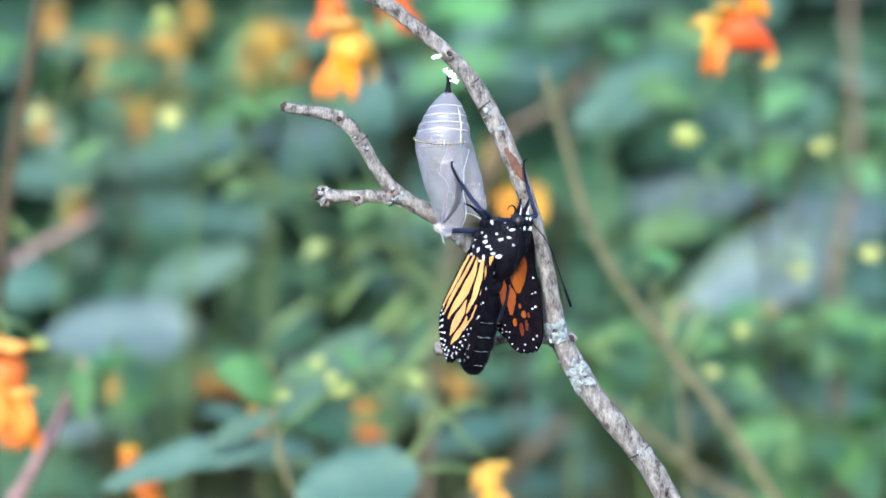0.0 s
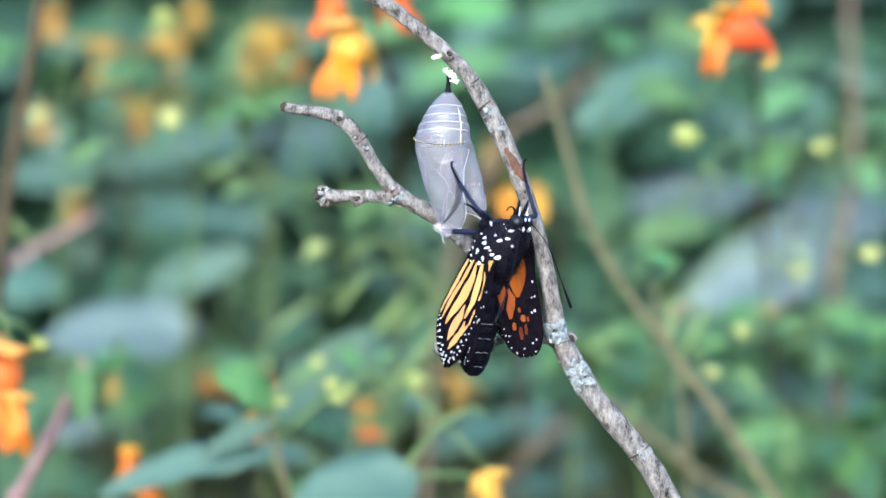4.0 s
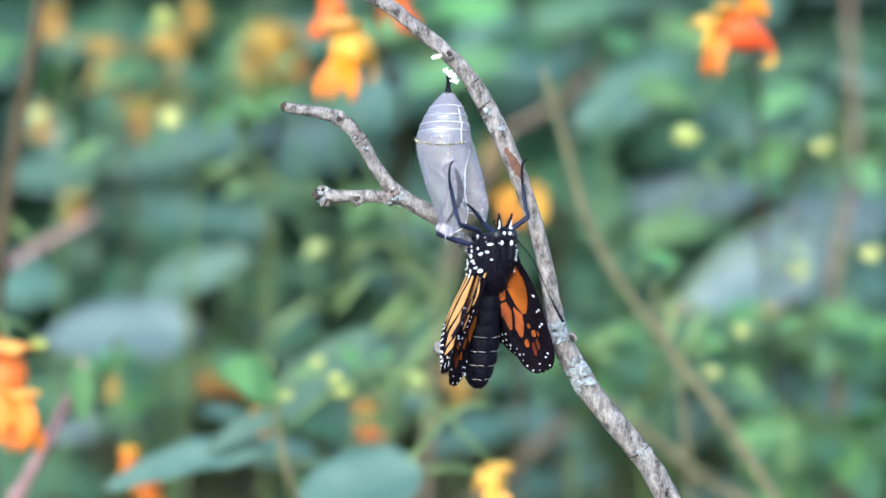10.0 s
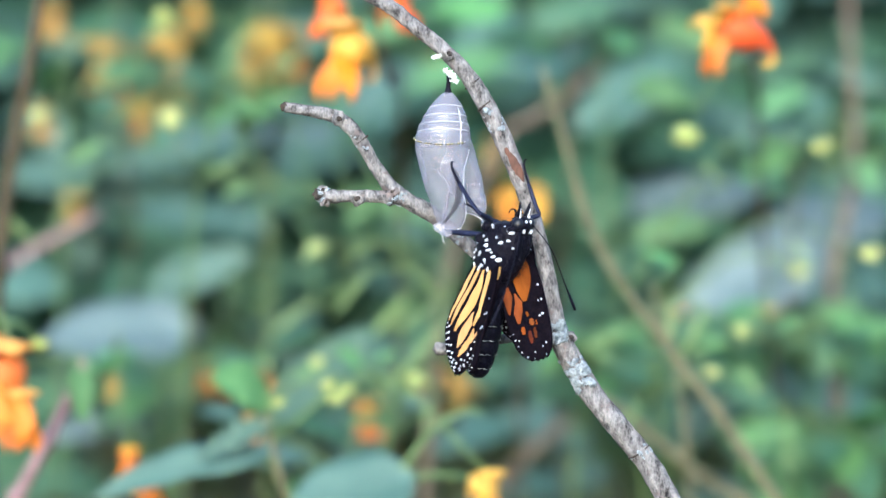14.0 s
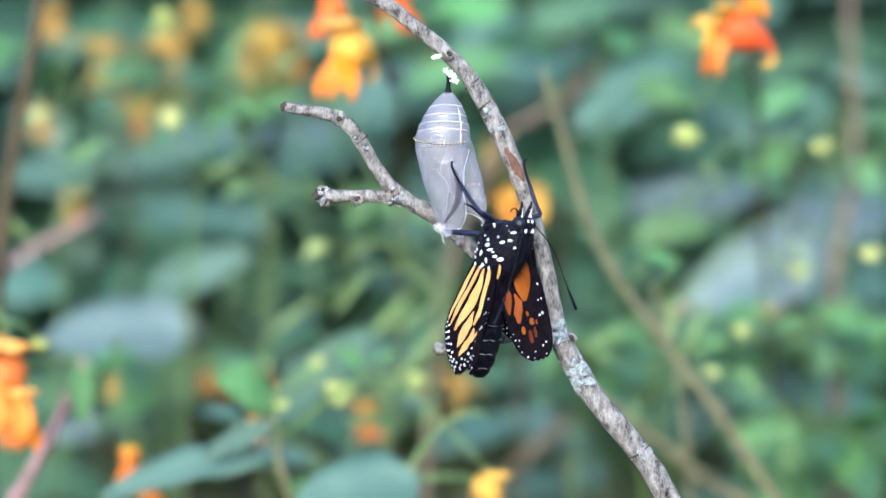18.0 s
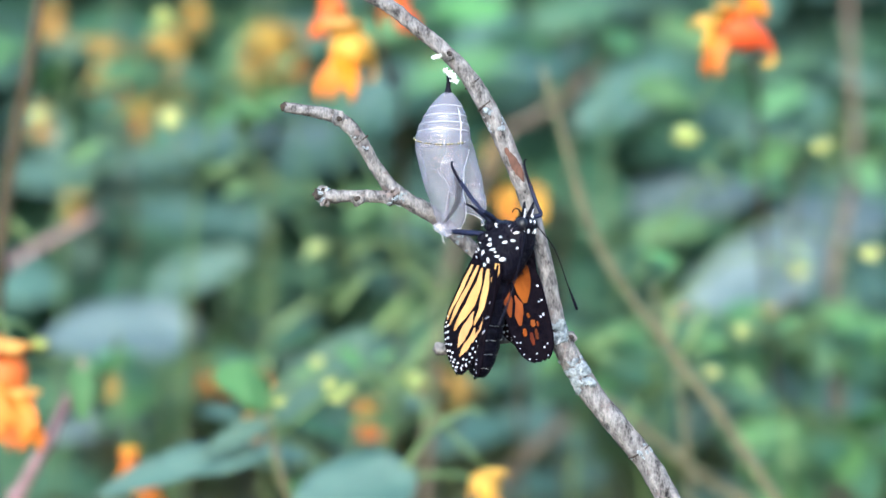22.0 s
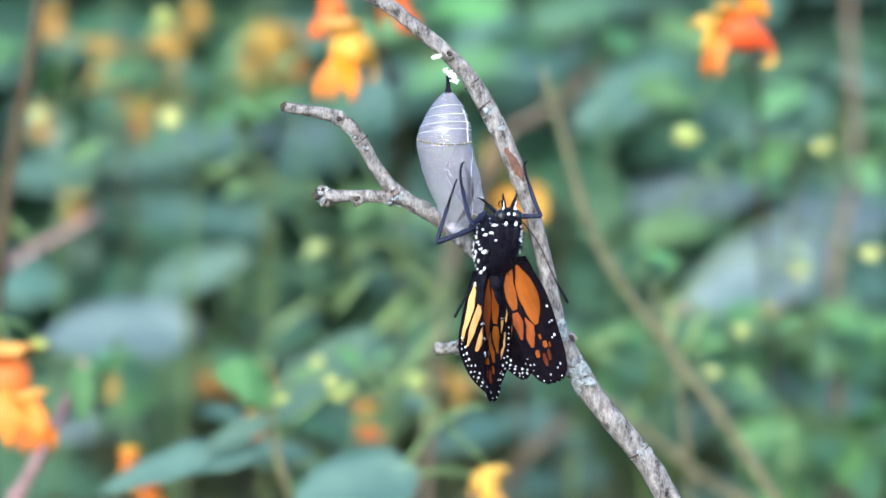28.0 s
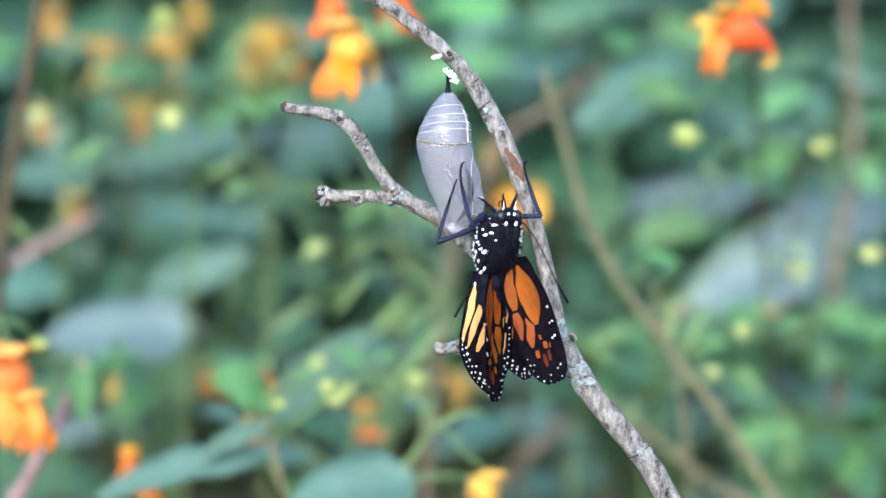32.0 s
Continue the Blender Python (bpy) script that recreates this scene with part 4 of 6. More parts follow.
# the low plant that the wind takes
NEAR = plant("jewelweed", "green leafy plant with orange flowers, swaying in the wind", [(-0.008, 0.722, 0), (-0.025, 0.714, 0.45), (-0.0351, 0.6972, 0.9186), (-0.0422, 0.6888, 0.9351), (-0.0460, 0.6888, 0.9506), (-0.0486, 0.6888, 0.9614)], 0.0013, STEM_OLIVE,
    leaves=[((-0.0464, 0.690, 0.9443), (-0.0921, 0.675, 0.9420), (0.04, -0.66, 0.75), 0.55, "b"),
            ((-0.0070, 0.680, 0.9417), (-0.0397, 0.669, 0.9344), (0.04, -0.66, 0.75), 1.57, "b"),
            ((-0.0462, 0.690, 0.9610), (-0.0577, 0.677, 0.9671), (0.12, -0.86, 0.50), 2.15, "l"),
            ((-0.0453, 0.690, 0.9564), (-0.0643, 0.678, 0.9469), (0.12, -0.86, 0.50), 0.69, "b"),
            ((-0.0373, 0.740, 0.9394), (-0.0669, 0.727, 0.9449), (0.04, -0.66, 0.75), 0.56, "b")],
    flowers=[((0.0124, 0.6720, 0.9385), 0.01512, 25, 10, "y"), ((-0.0527, 0.7056, 0.9529), 0.0084, 0, 10, "o")],
    buds=[((-0.0285, 0.6888, 0.9614), 0.003024), ((-0.0303, 0.6888, 0.9648), 0.001848), ((-0.0440, 0.6888, 0.9598), 0.001848)], seed=1, group=G1)
part("flower_stalk", tube([Vector(p) - Vector((-0.008, 0.722, 0)) for p in [(-0.0121, 0.6804, 0.9389), (-0.0067, 0.6804, 0.9466), (-0.0006, 0.6804, 0.9542), (0.0071, 0.6804, 0.9581), (0.0119, 0.6804, 0.9579)]], [0.0010, 0.0008, 0.0005], 7, 6), STEM_GREEN, NEAR)
part("flower_stalk", tube([Vector(p) - Vector((-0.008, 0.722, 0)) for p in [(-0.0129, 0.6804, 0.9382), (-0.0052, 0.6804, 0.9402), (0.0039, 0.6804, 0.9408), (0.0119, 0.6804, 0.9382)]], [0.0009, 0.0007, 0.0005], 7, 6), STEM_GREEN, NEAR)

# flowers high in the middle
plant("jewelweed", JW, [(-0.017, 1.008, 0), (-0.025, 0.991, 0.6), (-0.0147, 0.9072, 1.0227), (-0.0153, 0.7224, 1.0473), (-0.0199, 0.7140, 1.0676), (-0.0231, 0.7140, 1.0805)], 0.0010, STEM_DARK,
    flowers=[((-0.0260, 0.6888, 1.0550), 0.0218, -30, 0, "w"), ((-0.0312, 0.6972, 1.0668), 0.01344, -30, 0, "r"), ((-0.0123, 0.7056, 1.0692), 0.01344, 40, 0, "r")], seed=2, group=G1)
plant("jewelweed", JW, [(0.168, 1.050, 0), (0.151, 1.025, 0.6), (0.1166, 0.9240, 1.0293), (0.0897, 0.7308, 1.0512), (0.0861, 0.7140, 1.0724), (0.0853, 0.7140, 1.0853)], 0.0010, STEM_DARK,
    flowers=[((0.0802, 0.6888, 1.0596), 0.01974, -68, -8, "m"), ((0.0739, 0.6930, 1.0617), 0.01092, 40, 30, "y"), ((0.0848, 0.6972, 1.0721), 0.0126, 20, 0, "o")], buds=[((0.0749, 0.7728, 1.0349), 0.004368)], seed=3, group=G1)
plant("jewelweed", JW, [(0.02, 0.98, 0.0), (0.03, 0.97, 0.6), (0.0291, 0.9500, 0.9831), (0.0298, 0.9400, 1.0044), (0.0309, 0.9400, 1.0298)], 0.0010, STEM_DARK,
    flowers=[((0.0240, 0.9200, 1.0180), 0.0140, 30, 10, "w"), ((0.0352, 0.9400, 1.0185), 0.0135, -20, 0, "y")], seed=4, group=G1)
plant("jewelweed", JW, [(-0.176, 0.706, 0), (-0.168, 0.697, 0.5), (-0.1308, 0.6888, 0.9506), (-0.1231, 0.6720, 0.9730), (-0.1170, 0.6636, 0.9823)], 0.002, STEM_GREEN,
    buds=[((-0.1079, 0.6720, 0.9745), 0.00252)], leaves=[((-0.0981, 0.690, 0.9704), (-0.0972, 0.677, 0.9552), (0.12, -0.86, 0.50), 0.79, "l")], seed=5, group=G1)
LEFT_FLOWER = thing("jewelweed_flower", "large orange spurred flower nodding on a thin stalk", "flower", Matrix.Translation((-0.1143, 0.6552, 0.9769)))
for k, (p, s, turn, t) in enumerate((((-0.001, 0.0, -0.011), 0.031, 10, "o"), ((0.004, 0.001, -0.022), 0.019, 25, "m"), ((-0.006, 0.005, -0.004), 0.022, -30, "y"))):
    m = Matrix.Translation(Vector(p) * 0.84) @ pose(0, 0, 0, 5, 0, turn) @ Matrix.Scale(s * 0.84, 4)
    for part_name, data in FLOWERS[t]:
        place(part_name, data, LEFT_FLOWER, "", m)
part("flower_stalk", tube([(0.002, 0, -0.006), (0, 0, 0.004), (-0.006, 0.004, 0.009), (-0.02, 0.01, 0.006)], [0.0006, 0.0005, 0.0006], 7, 6), STEM_GREEN, LEFT_FLOWER)
plant("jewelweed", JW, [(-0.118, 0.756, 0), (-0.113, 0.748, 0.6), (-0.0946, 0.7392, 0.9137), (-0.0908, 0.7224, 0.9352), (-0.0897, 0.7224, 0.9466)], 0.0010, STEM_DARK,
    flowers=[((-0.0882, 0.7056, 0.9411), 0.01092, 10, 5, "o"), ((-0.0828, 0.7056, 0.9335), 0.01596, 30, 10, "o"), ((-0.1076, 0.8232, 0.9554), 0.0084, 0, 0, "d")], seed=6, group=G1)
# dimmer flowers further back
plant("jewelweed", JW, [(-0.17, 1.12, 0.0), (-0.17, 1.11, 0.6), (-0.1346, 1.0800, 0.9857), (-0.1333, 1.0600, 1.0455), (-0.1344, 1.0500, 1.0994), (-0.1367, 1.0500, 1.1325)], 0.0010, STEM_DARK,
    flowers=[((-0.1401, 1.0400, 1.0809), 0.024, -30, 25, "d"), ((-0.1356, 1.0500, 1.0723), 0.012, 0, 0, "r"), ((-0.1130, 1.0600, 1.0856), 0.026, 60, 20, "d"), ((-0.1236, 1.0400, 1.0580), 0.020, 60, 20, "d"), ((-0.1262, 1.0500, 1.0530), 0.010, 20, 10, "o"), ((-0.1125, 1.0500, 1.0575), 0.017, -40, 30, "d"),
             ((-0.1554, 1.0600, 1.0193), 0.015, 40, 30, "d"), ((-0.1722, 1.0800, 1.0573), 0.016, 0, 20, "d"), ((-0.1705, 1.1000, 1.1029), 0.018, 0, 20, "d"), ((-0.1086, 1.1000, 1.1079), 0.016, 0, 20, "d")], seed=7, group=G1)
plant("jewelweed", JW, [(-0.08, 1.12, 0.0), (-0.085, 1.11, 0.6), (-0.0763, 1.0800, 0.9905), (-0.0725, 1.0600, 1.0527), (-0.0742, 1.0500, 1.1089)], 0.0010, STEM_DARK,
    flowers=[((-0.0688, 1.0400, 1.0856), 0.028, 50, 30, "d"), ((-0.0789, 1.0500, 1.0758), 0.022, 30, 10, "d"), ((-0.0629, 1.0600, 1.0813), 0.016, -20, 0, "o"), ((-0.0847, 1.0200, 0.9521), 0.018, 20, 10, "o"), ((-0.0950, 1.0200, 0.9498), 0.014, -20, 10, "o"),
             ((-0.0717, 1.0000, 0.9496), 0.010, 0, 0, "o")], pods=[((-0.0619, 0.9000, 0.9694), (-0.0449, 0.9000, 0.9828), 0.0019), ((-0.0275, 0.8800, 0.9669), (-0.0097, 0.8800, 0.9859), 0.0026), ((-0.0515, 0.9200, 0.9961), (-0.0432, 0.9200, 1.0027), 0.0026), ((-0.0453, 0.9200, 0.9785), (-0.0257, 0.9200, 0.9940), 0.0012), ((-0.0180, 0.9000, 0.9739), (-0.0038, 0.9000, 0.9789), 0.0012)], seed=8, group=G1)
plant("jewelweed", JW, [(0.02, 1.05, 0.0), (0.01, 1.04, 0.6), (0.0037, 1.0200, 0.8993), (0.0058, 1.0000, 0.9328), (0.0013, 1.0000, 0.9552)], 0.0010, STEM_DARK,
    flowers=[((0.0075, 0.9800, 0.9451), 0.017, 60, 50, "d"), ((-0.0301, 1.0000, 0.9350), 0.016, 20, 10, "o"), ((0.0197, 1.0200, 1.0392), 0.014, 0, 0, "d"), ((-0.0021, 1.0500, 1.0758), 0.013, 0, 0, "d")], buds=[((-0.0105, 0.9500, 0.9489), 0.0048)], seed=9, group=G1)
plant("jewelweed", JW, [(0.17, 1.05, 0.0), (0.17, 1.04, 0.6), (0.1385, 1.0000, 0.9283), (0.1347, 0.9800, 0.9738), (0.1358, 0.9800, 1.0046), (0.1380, 0.9800, 1.0311)], 0.0010, STEM_DARK,
    flowers=[((0.1211, 0.9400, 0.9748), 0.0105, 60, 20, "y"), ((0.0939, 0.9800, 0.9738), 0.008, 0, 0, "o")], buds=[((0.1391, 0.9800, 0.9914), 0.004), ((0.1203, 0.9800, 0.9650), 0.004)], seed=10, group=G1)
plant("jewelweed", JW, [(0.15, 0.96, 0.0), (0.15, 0.95, 0.6), (0.1316, 0.9200, 0.8843), (0.1247, 0.9000, 0.9152), (0.1227, 0.9000, 0.9395)], 0.0016, STEM_GREEN,
    seed=11, group=G1)
plant("jewelweed", JW, [(-0.12, 1.02, 0.0), (-0.12, 1.01, 0.6), (-0.1001, 0.9800, 0.9076), (-0.0990, 0.9700, 0.9479), (-0.0958, 0.9700, 0.9828)], 0.0010, STEM_DARK,
    seed=12, group=G1)
plant("jewelweed", JW, [(0.07, 1.10, 0.0), (0.06, 1.08, 0.6), (0.0510, 1.0500, 0.9105), (0.0439, 1.0500, 0.9530), (0.0534, 1.0500, 1.0333), (0.0534, 1.0500, 1.0900)], 0.0010, STEM_DARK,
    seed=13, group=G1)

# broad-leaved plants in front of the thicket
plant("leafy_plant", "leafy plant with broad bluish-green leaves", [(-0.240, 1.447, 0.0), (-0.229, 1.437, 0.5), (-0.229, 1.417, 0.85), (-0.224, 1.417, 1.114)], 0.0012, STEM_GREEN,
    leaves=[((-0.2352, 1.387, 1.0970), (-0.2510, 1.370, 1.0677), (0.04, -0.66, 0.75), 1.63, "b"),
            ((-0.2076, 1.330, 1.0063), (-0.2376, 1.311, 1.0224), (0.04, -0.66, 0.75), 1.33, "g"),
            ((-0.1779, 1.140, 0.9438), (-0.2032, 1.123, 0.9102), (0.12, -0.86, 0.50), 0.96, "g"),
            ((-0.1658, 1.102, 0.9866), (-0.1987, 1.081, 0.9857), (0.04, -0.66, 0.75), 2.40, "b"),
            ((-0.1693, 1.216, 1.0399), (-0.2076, 1.198, 1.0342), (0.04, -0.66, 0.75), 1.76, "b"),
            ((-0.1447, 1.102, 0.8912), (-0.1763, 1.082, 0.9030), (0.12, -0.86, 0.50), 0.93, "g"),
            ((-0.1668, 1.292, 1.1136), (-0.2079, 1.276, 1.0981), (0.04, -0.66, 0.75), 1.34, "b")], seed=120, group="broad-leaved plants")
plant("leafy_plant", "leafy plant with broad bluish-green leaves", [(-0.170, 1.447, 0.0), (-0.162, 1.437, 0.5), (-0.162, 1.417, 0.85), (-0.159, 1.417, 1.127)], 0.0012, STEM_GREEN,
    leaves=[((-0.1208, 1.045, 0.9255), (-0.1616, 1.025, 0.9286), (0.04, -0.66, 0.75), 0.73, "s"),
            ((-0.1001, 1.026, 0.9691), (-0.1611, 1.009, 0.9648), (0.04, -0.66, 0.75), 1.39, "s"),
            ((-0.1416, 1.387, 1.0939), (-0.1789, 1.363, 1.0751), (0.12, -0.86, 0.50), 1.22, "g"),
            ((-0.1105, 1.216, 0.9319), (-0.1599, 1.197, 0.9459), (0.12, -0.86, 0.50), 0.84, "g"),
            ((-0.1059, 1.330, 1.1274), (-0.1708, 1.308, 1.1254), (0.04, -0.66, 0.75), 0.85, "b"),
            ((-0.0818, 1.197, 1.0582), (-0.1578, 1.180, 1.0370), (0.04, -0.66, 0.75), 0.94, "b"),
            ((-0.1242, 1.064, 0.9811), (-0.0871, 1.041, 1.0039), (0.12, -0.86, 0.50), 1.16, "b")], seed=121, group="broad-leaved plants")
plant("leafy_plant", "leafy plant with broad bluish-green leaves", [(-0.100, 1.352, 0.0), (-0.095, 1.342, 0.5), (-0.095, 1.322, 0.85), (-0.093, 1.322, 1.054)], 0.0012, STEM_GREEN,
    leaves=[((-0.0792, 1.159, 1.0094), (-0.1411, 1.142, 1.0166), (0.04, -0.66, 0.75), 0.87, "b"),
            ((-0.1319, 1.292, 0.9916), (-0.0889, 1.268, 1.0172), (0.12, -0.86, 0.50), 1.17, "g"),
            ((-0.0505, 1.026, 0.9144), (-0.0928, 1.008, 0.9221), (0.04, -0.66, 0.75), 0.73, "b"),
            ((-0.0567, 1.178, 1.0294), (-0.0944, 1.157, 1.0207), (0.12, -0.86, 0.50), 0.85, "g"),
            ((-0.0942, 1.254, 0.9495), (-0.0622, 1.238, 0.9343), (0.12, -0.86, 0.50), 0.98, "b"),
            ((-0.0472, 1.140, 1.0536), (-0.0917, 1.118, 1.0594), (0.04, -0.66, 0.75), 1.68, "s"),
            ((-0.0519, 1.254, 0.9918), (-0.0981, 1.235, 0.9858), (0.12, -0.86, 0.50), 0.95, "g")], seed=122, group="broad-leaved plants")
plant("leafy_plant", "leafy plant with broad bluish-green leaves", [(-0.057, 1.390, 0.0), (-0.054, 1.380, 0.5), (-0.054, 1.360, 0.85), (-0.053, 1.360, 1.045)], 0.0012, STEM_GREEN,
    leaves=[((-0.0435, 1.216, 1.0454), (-0.0951, 1.193, 1.0460), (0.04, -0.66, 0.75), 1.44, "b"),
            ((-0.0540, 0.817, 0.9423), (-0.0240, 0.798, 0.9761), (0.12, -0.86, 0.50), 0.73, "b"),
            ((-0.0326, 1.007, 0.8983), (-0.0583, 0.988, 0.9072), (0.12, -0.86, 0.50), 0.84, "l"),
            ((-0.0276, 1.178, 0.9155), (-0.0585, 1.162, 0.9230), (0.04, -0.66, 0.75), 1.17, "b"),
            ((-0.0251, 1.330, 0.9913), (-0.0649, 1.306, 1.0176), (0.12, -0.86, 0.50), 1.37, "g"),
            ((-0.0186, 1.292, 0.9654), (-0.0524, 1.274, 0.9762), (0.12, -0.86, 0.50), 1.10, "g"),
            ((-0.0095, 1.083, 0.9527), (-0.0475, 1.064, 0.9536), (0.04, -0.66, 0.75), 0.99, "b")], seed=123, group="broad-leaved plants")
plant("leafy_plant", "leafy plant with broad bluish-green leaves", [(-0.014, 1.390, 0.0), (-0.013, 1.380, 0.5), (-0.013, 1.360, 0.85), (-0.013, 1.360, 1.097)], 0.0012, STEM_GREEN,
    leaves=[((-0.0103, 1.045, 1.0966), (-0.0402, 1.028, 1.0827), (0.04, -0.66, 0.75), 0.91, "l"),
            ((-0.0105, 1.197, 1.0851), (-0.0460, 1.177, 1.0682), (0.04, -0.66, 0.75), 1.07, "b"),
            ((-0.0440, 1.064, 1.0230), (0.0017, 1.047, 1.0096), (0.12, -0.86, 0.50), 0.34, "l"),
            ((-0.0072, 1.330, 1.0482), (-0.0415, 1.307, 1.0375), (0.12, -0.86, 0.50), 1.41, "b"),
            ((0.0102, 1.254, 0.9664), (-0.0230, 1.236, 0.9519), (0.12, -0.86, 0.50), 1.22, "g"),
            ((0.0290, 1.064, 0.9249), (-0.0031, 1.045, 0.9209), (0.04, -0.66, 0.75), 1.14, "b"),
            ((0.0310, 1.140, 0.9490), (0.0017, 1.124, 0.9353), (0.12, -0.86, 0.50), 1.04, "g")], seed=124, group="broad-leaved plants")
plant("leafy_plant", "leafy plant with broad bluish-green leaves", [(0.047, 1.352, 0.0), (0.045, 1.342, 0.5), (0.045, 1.322, 0.85), (0.044, 1.322, 1.112)], 0.0012, STEM_GREEN,
    leaves=[((0.0386, 1.216, 1.1110), (0.0019, 1.196, 1.0988), (0.04, -0.66, 0.75), 0.96, "b"),
            ((0.0042, 1.178, 1.0872), (0.0474, 1.162, 1.0777), (0.04, -0.66, 0.75), 0.92, "b"),
            ((0.0541, 1.064, 0.9002), (0.0206, 1.043, 0.9027), (0.04, -0.66, 0.75), 1.31, "b"),
            ((0.0628, 1.292, 1.0323), (0.0338, 1.274, 1.0079), (0.12, -0.86, 0.50), 1.21, "b"),
            ((0.0302, 1.159, 0.9377), (0.0584, 1.140, 0.9583), (0.04, -0.66, 0.75), 1.14, "b"),
            ((0.0209, 1.083, 0.9247), (0.0640, 1.067, 0.9165), (0.04, -0.66, 0.75), 1.23, "b"),
            ((0.0772, 1.140, 1.1118), (0.0345, 1.115, 1.0958), (0.12, -0.86, 0.50), 1.06, "g")], seed=125, group="broad-leaved plants")
plant("leafy_plant", "leafy plant with broad bluish-green leaves", [(0.090, 1.390, 0.0), (0.086, 1.380, 0.5), (0.086, 1.360, 0.85), (0.084, 1.360, 1.114)], 0.0012, STEM_GREEN,
    leaves=[((0.0451, 1.140, 0.8874), (0.0751, 1.124, 0.9024), (0.12, -0.86, 0.50), 1.13, "b"),
            ((0.0572, 1.178, 0.9923), (0.0784, 1.156, 0.9727), (0.12, -0.86, 0.50), 1.27, "g"),
            ((0.0646, 1.330, 1.1140), (0.1028, 1.312, 1.0969), (0.12, -0.86, 0.50), 0.95, "g"),
            ((0.0796, 1.102, 1.0312), (0.0628, 1.082, 1.0057), (0.12, -0.86, 0.50), 1.25, "g"),
            ((0.0860, 1.045, 0.9521), (0.0491, 1.028, 0.9398), (0.12, -0.86, 0.50), 0.91, "g"),
            ((0.0787, 0.969, 0.9701), (0.0505, 0.947, 0.9637), (0.12, -0.86, 0.50), 0.57, "l"),
            ((0.1031, 1.064, 1.0804), (0.0524, 1.045, 1.0516), (0.04, -0.66, 0.75), 1.20, "b")], seed=126, group="broad-leaved plants")
plant("leafy_plant", "leafy plant with broad bluish-green leaves", [(0.125, 1.352, 0.0), (0.119, 1.342, 0.5), (0.119, 1.322, 0.85), (0.117, 1.322, 1.119)], 0.0012, STEM_GREEN,
    leaves=[((0.1061, 1.121, 0.9907), (0.0710, 1.098, 0.9977), (0.12, -0.86, 0.50), 1.35, "g"),
            ((0.0850, 1.159, 0.9351), (0.1152, 1.141, 0.9096), (0.12, -0.86, 0.50), 1.34, "g"),
            ((0.1220, 1.216, 0.9675), (0.0915, 1.196, 0.9600), (0.12, -0.86, 0.50), 0.95, "b"),
            ((0.0919, 1.216, 1.0905), (0.1287, 1.200, 1.0760), (0.04, -0.66, 0.75), 1.14, "b"),
            ((0.1107, 1.045, 1.0108), (0.0800, 1.023, 1.0070), (0.12, -0.86, 0.50), 1.05, "l"),
            ((0.1402, 1.121, 1.0267), (0.0726, 1.102, 1.0212), (0.04, -0.66, 0.75), 1.00, "s"),
            ((0.1151, 1.292, 1.1194), (0.1398, 1.273, 1.0970), (0.04, -0.66, 0.75), 1.12, "b")], seed=127, group="broad-leaved plants")
plant("leafy_plant", "leafy plant with broad bluish-green leaves", [(0.154, 1.257, 0.0), (0.146, 1.247, 0.5), (0.146, 1.227, 0.85), (0.143, 1.227, 1.062)], 0.0012, STEM_GREEN,
    leaves=[((0.1260, 1.045, 0.9011), (0.0965, 1.028, 0.8983), (0.04, -0.66, 0.75), 1.41, "b"),
            ((0.1403, 1.102, 0.9358), (0.1026, 1.081, 0.9232), (0.12, -0.86, 0.50), 1.14, "b"),
            ((0.1001, 1.083, 1.0624), (0.1420, 1.067, 1.0416), (0.04, -0.66, 0.75), 0.92, "b"),
            ((0.1551, 1.197, 0.9518), (0.1274, 1.175, 0.9456), (0.12, -0.86, 0.50), 1.42, "g"),
            ((0.1554, 1.045, 1.0038), (0.0966, 1.026, 0.9759), (0.04, -0.66, 0.75), 1.51, "s"),
            ((0.1389, 1.197, 1.0380), (0.1698, 1.177, 1.0271), (0.12, -0.86, 0.50), 0.77, "g"),
            ((0.1402, 0.950, 0.9088), (0.1150, 0.934, 0.9062), (0.12, -0.86, 0.50), 1.31, "l")], seed=128, group="broad-leaved plants")
plant("leafy_plant", "leafy plant with broad bluish-green leaves", [(0.194, 1.314, 0.0), (0.184, 1.304, 0.5), (0.184, 1.284, 0.85), (0.181, 1.284, 1.099)], 0.0012, STEM_GREEN,
    leaves=[((0.1463, 1.007, 1.0636), (0.1257, 0.988, 1.0560), (0.12, -0.86, 0.50), 0.76, "l"),
            ((0.1850, 1.254, 1.0990), (0.1551, 1.238, 1.0819), (0.12, -0.86, 0.50), 0.94, "g"),
            ((0.1495, 0.969, 0.9218), (0.1171, 0.947, 0.9165), (0.12, -0.86, 0.50), 1.60, "l"),
            ((0.1903, 1.216, 0.9538), (0.1480, 1.197, 0.9618), (0.12, -0.86, 0.50), 1.08, "g"),
            ((0.1985, 1.102, 1.0139), (0.1242, 1.079, 1.0037), (0.04, -0.66, 0.75), 0.93, "s"),
            ((0.1821, 1.064, 1.0548), (0.1395, 1.048, 1.0471), (0.04, -0.66, 0.75), 0.69, "b"),
            ((0.1917, 1.064, 0.9201), (0.1400, 1.040, 0.9499), (0.04, -0.66, 0.75), 1.35, "b")], seed=129, group="broad-leaved plants")
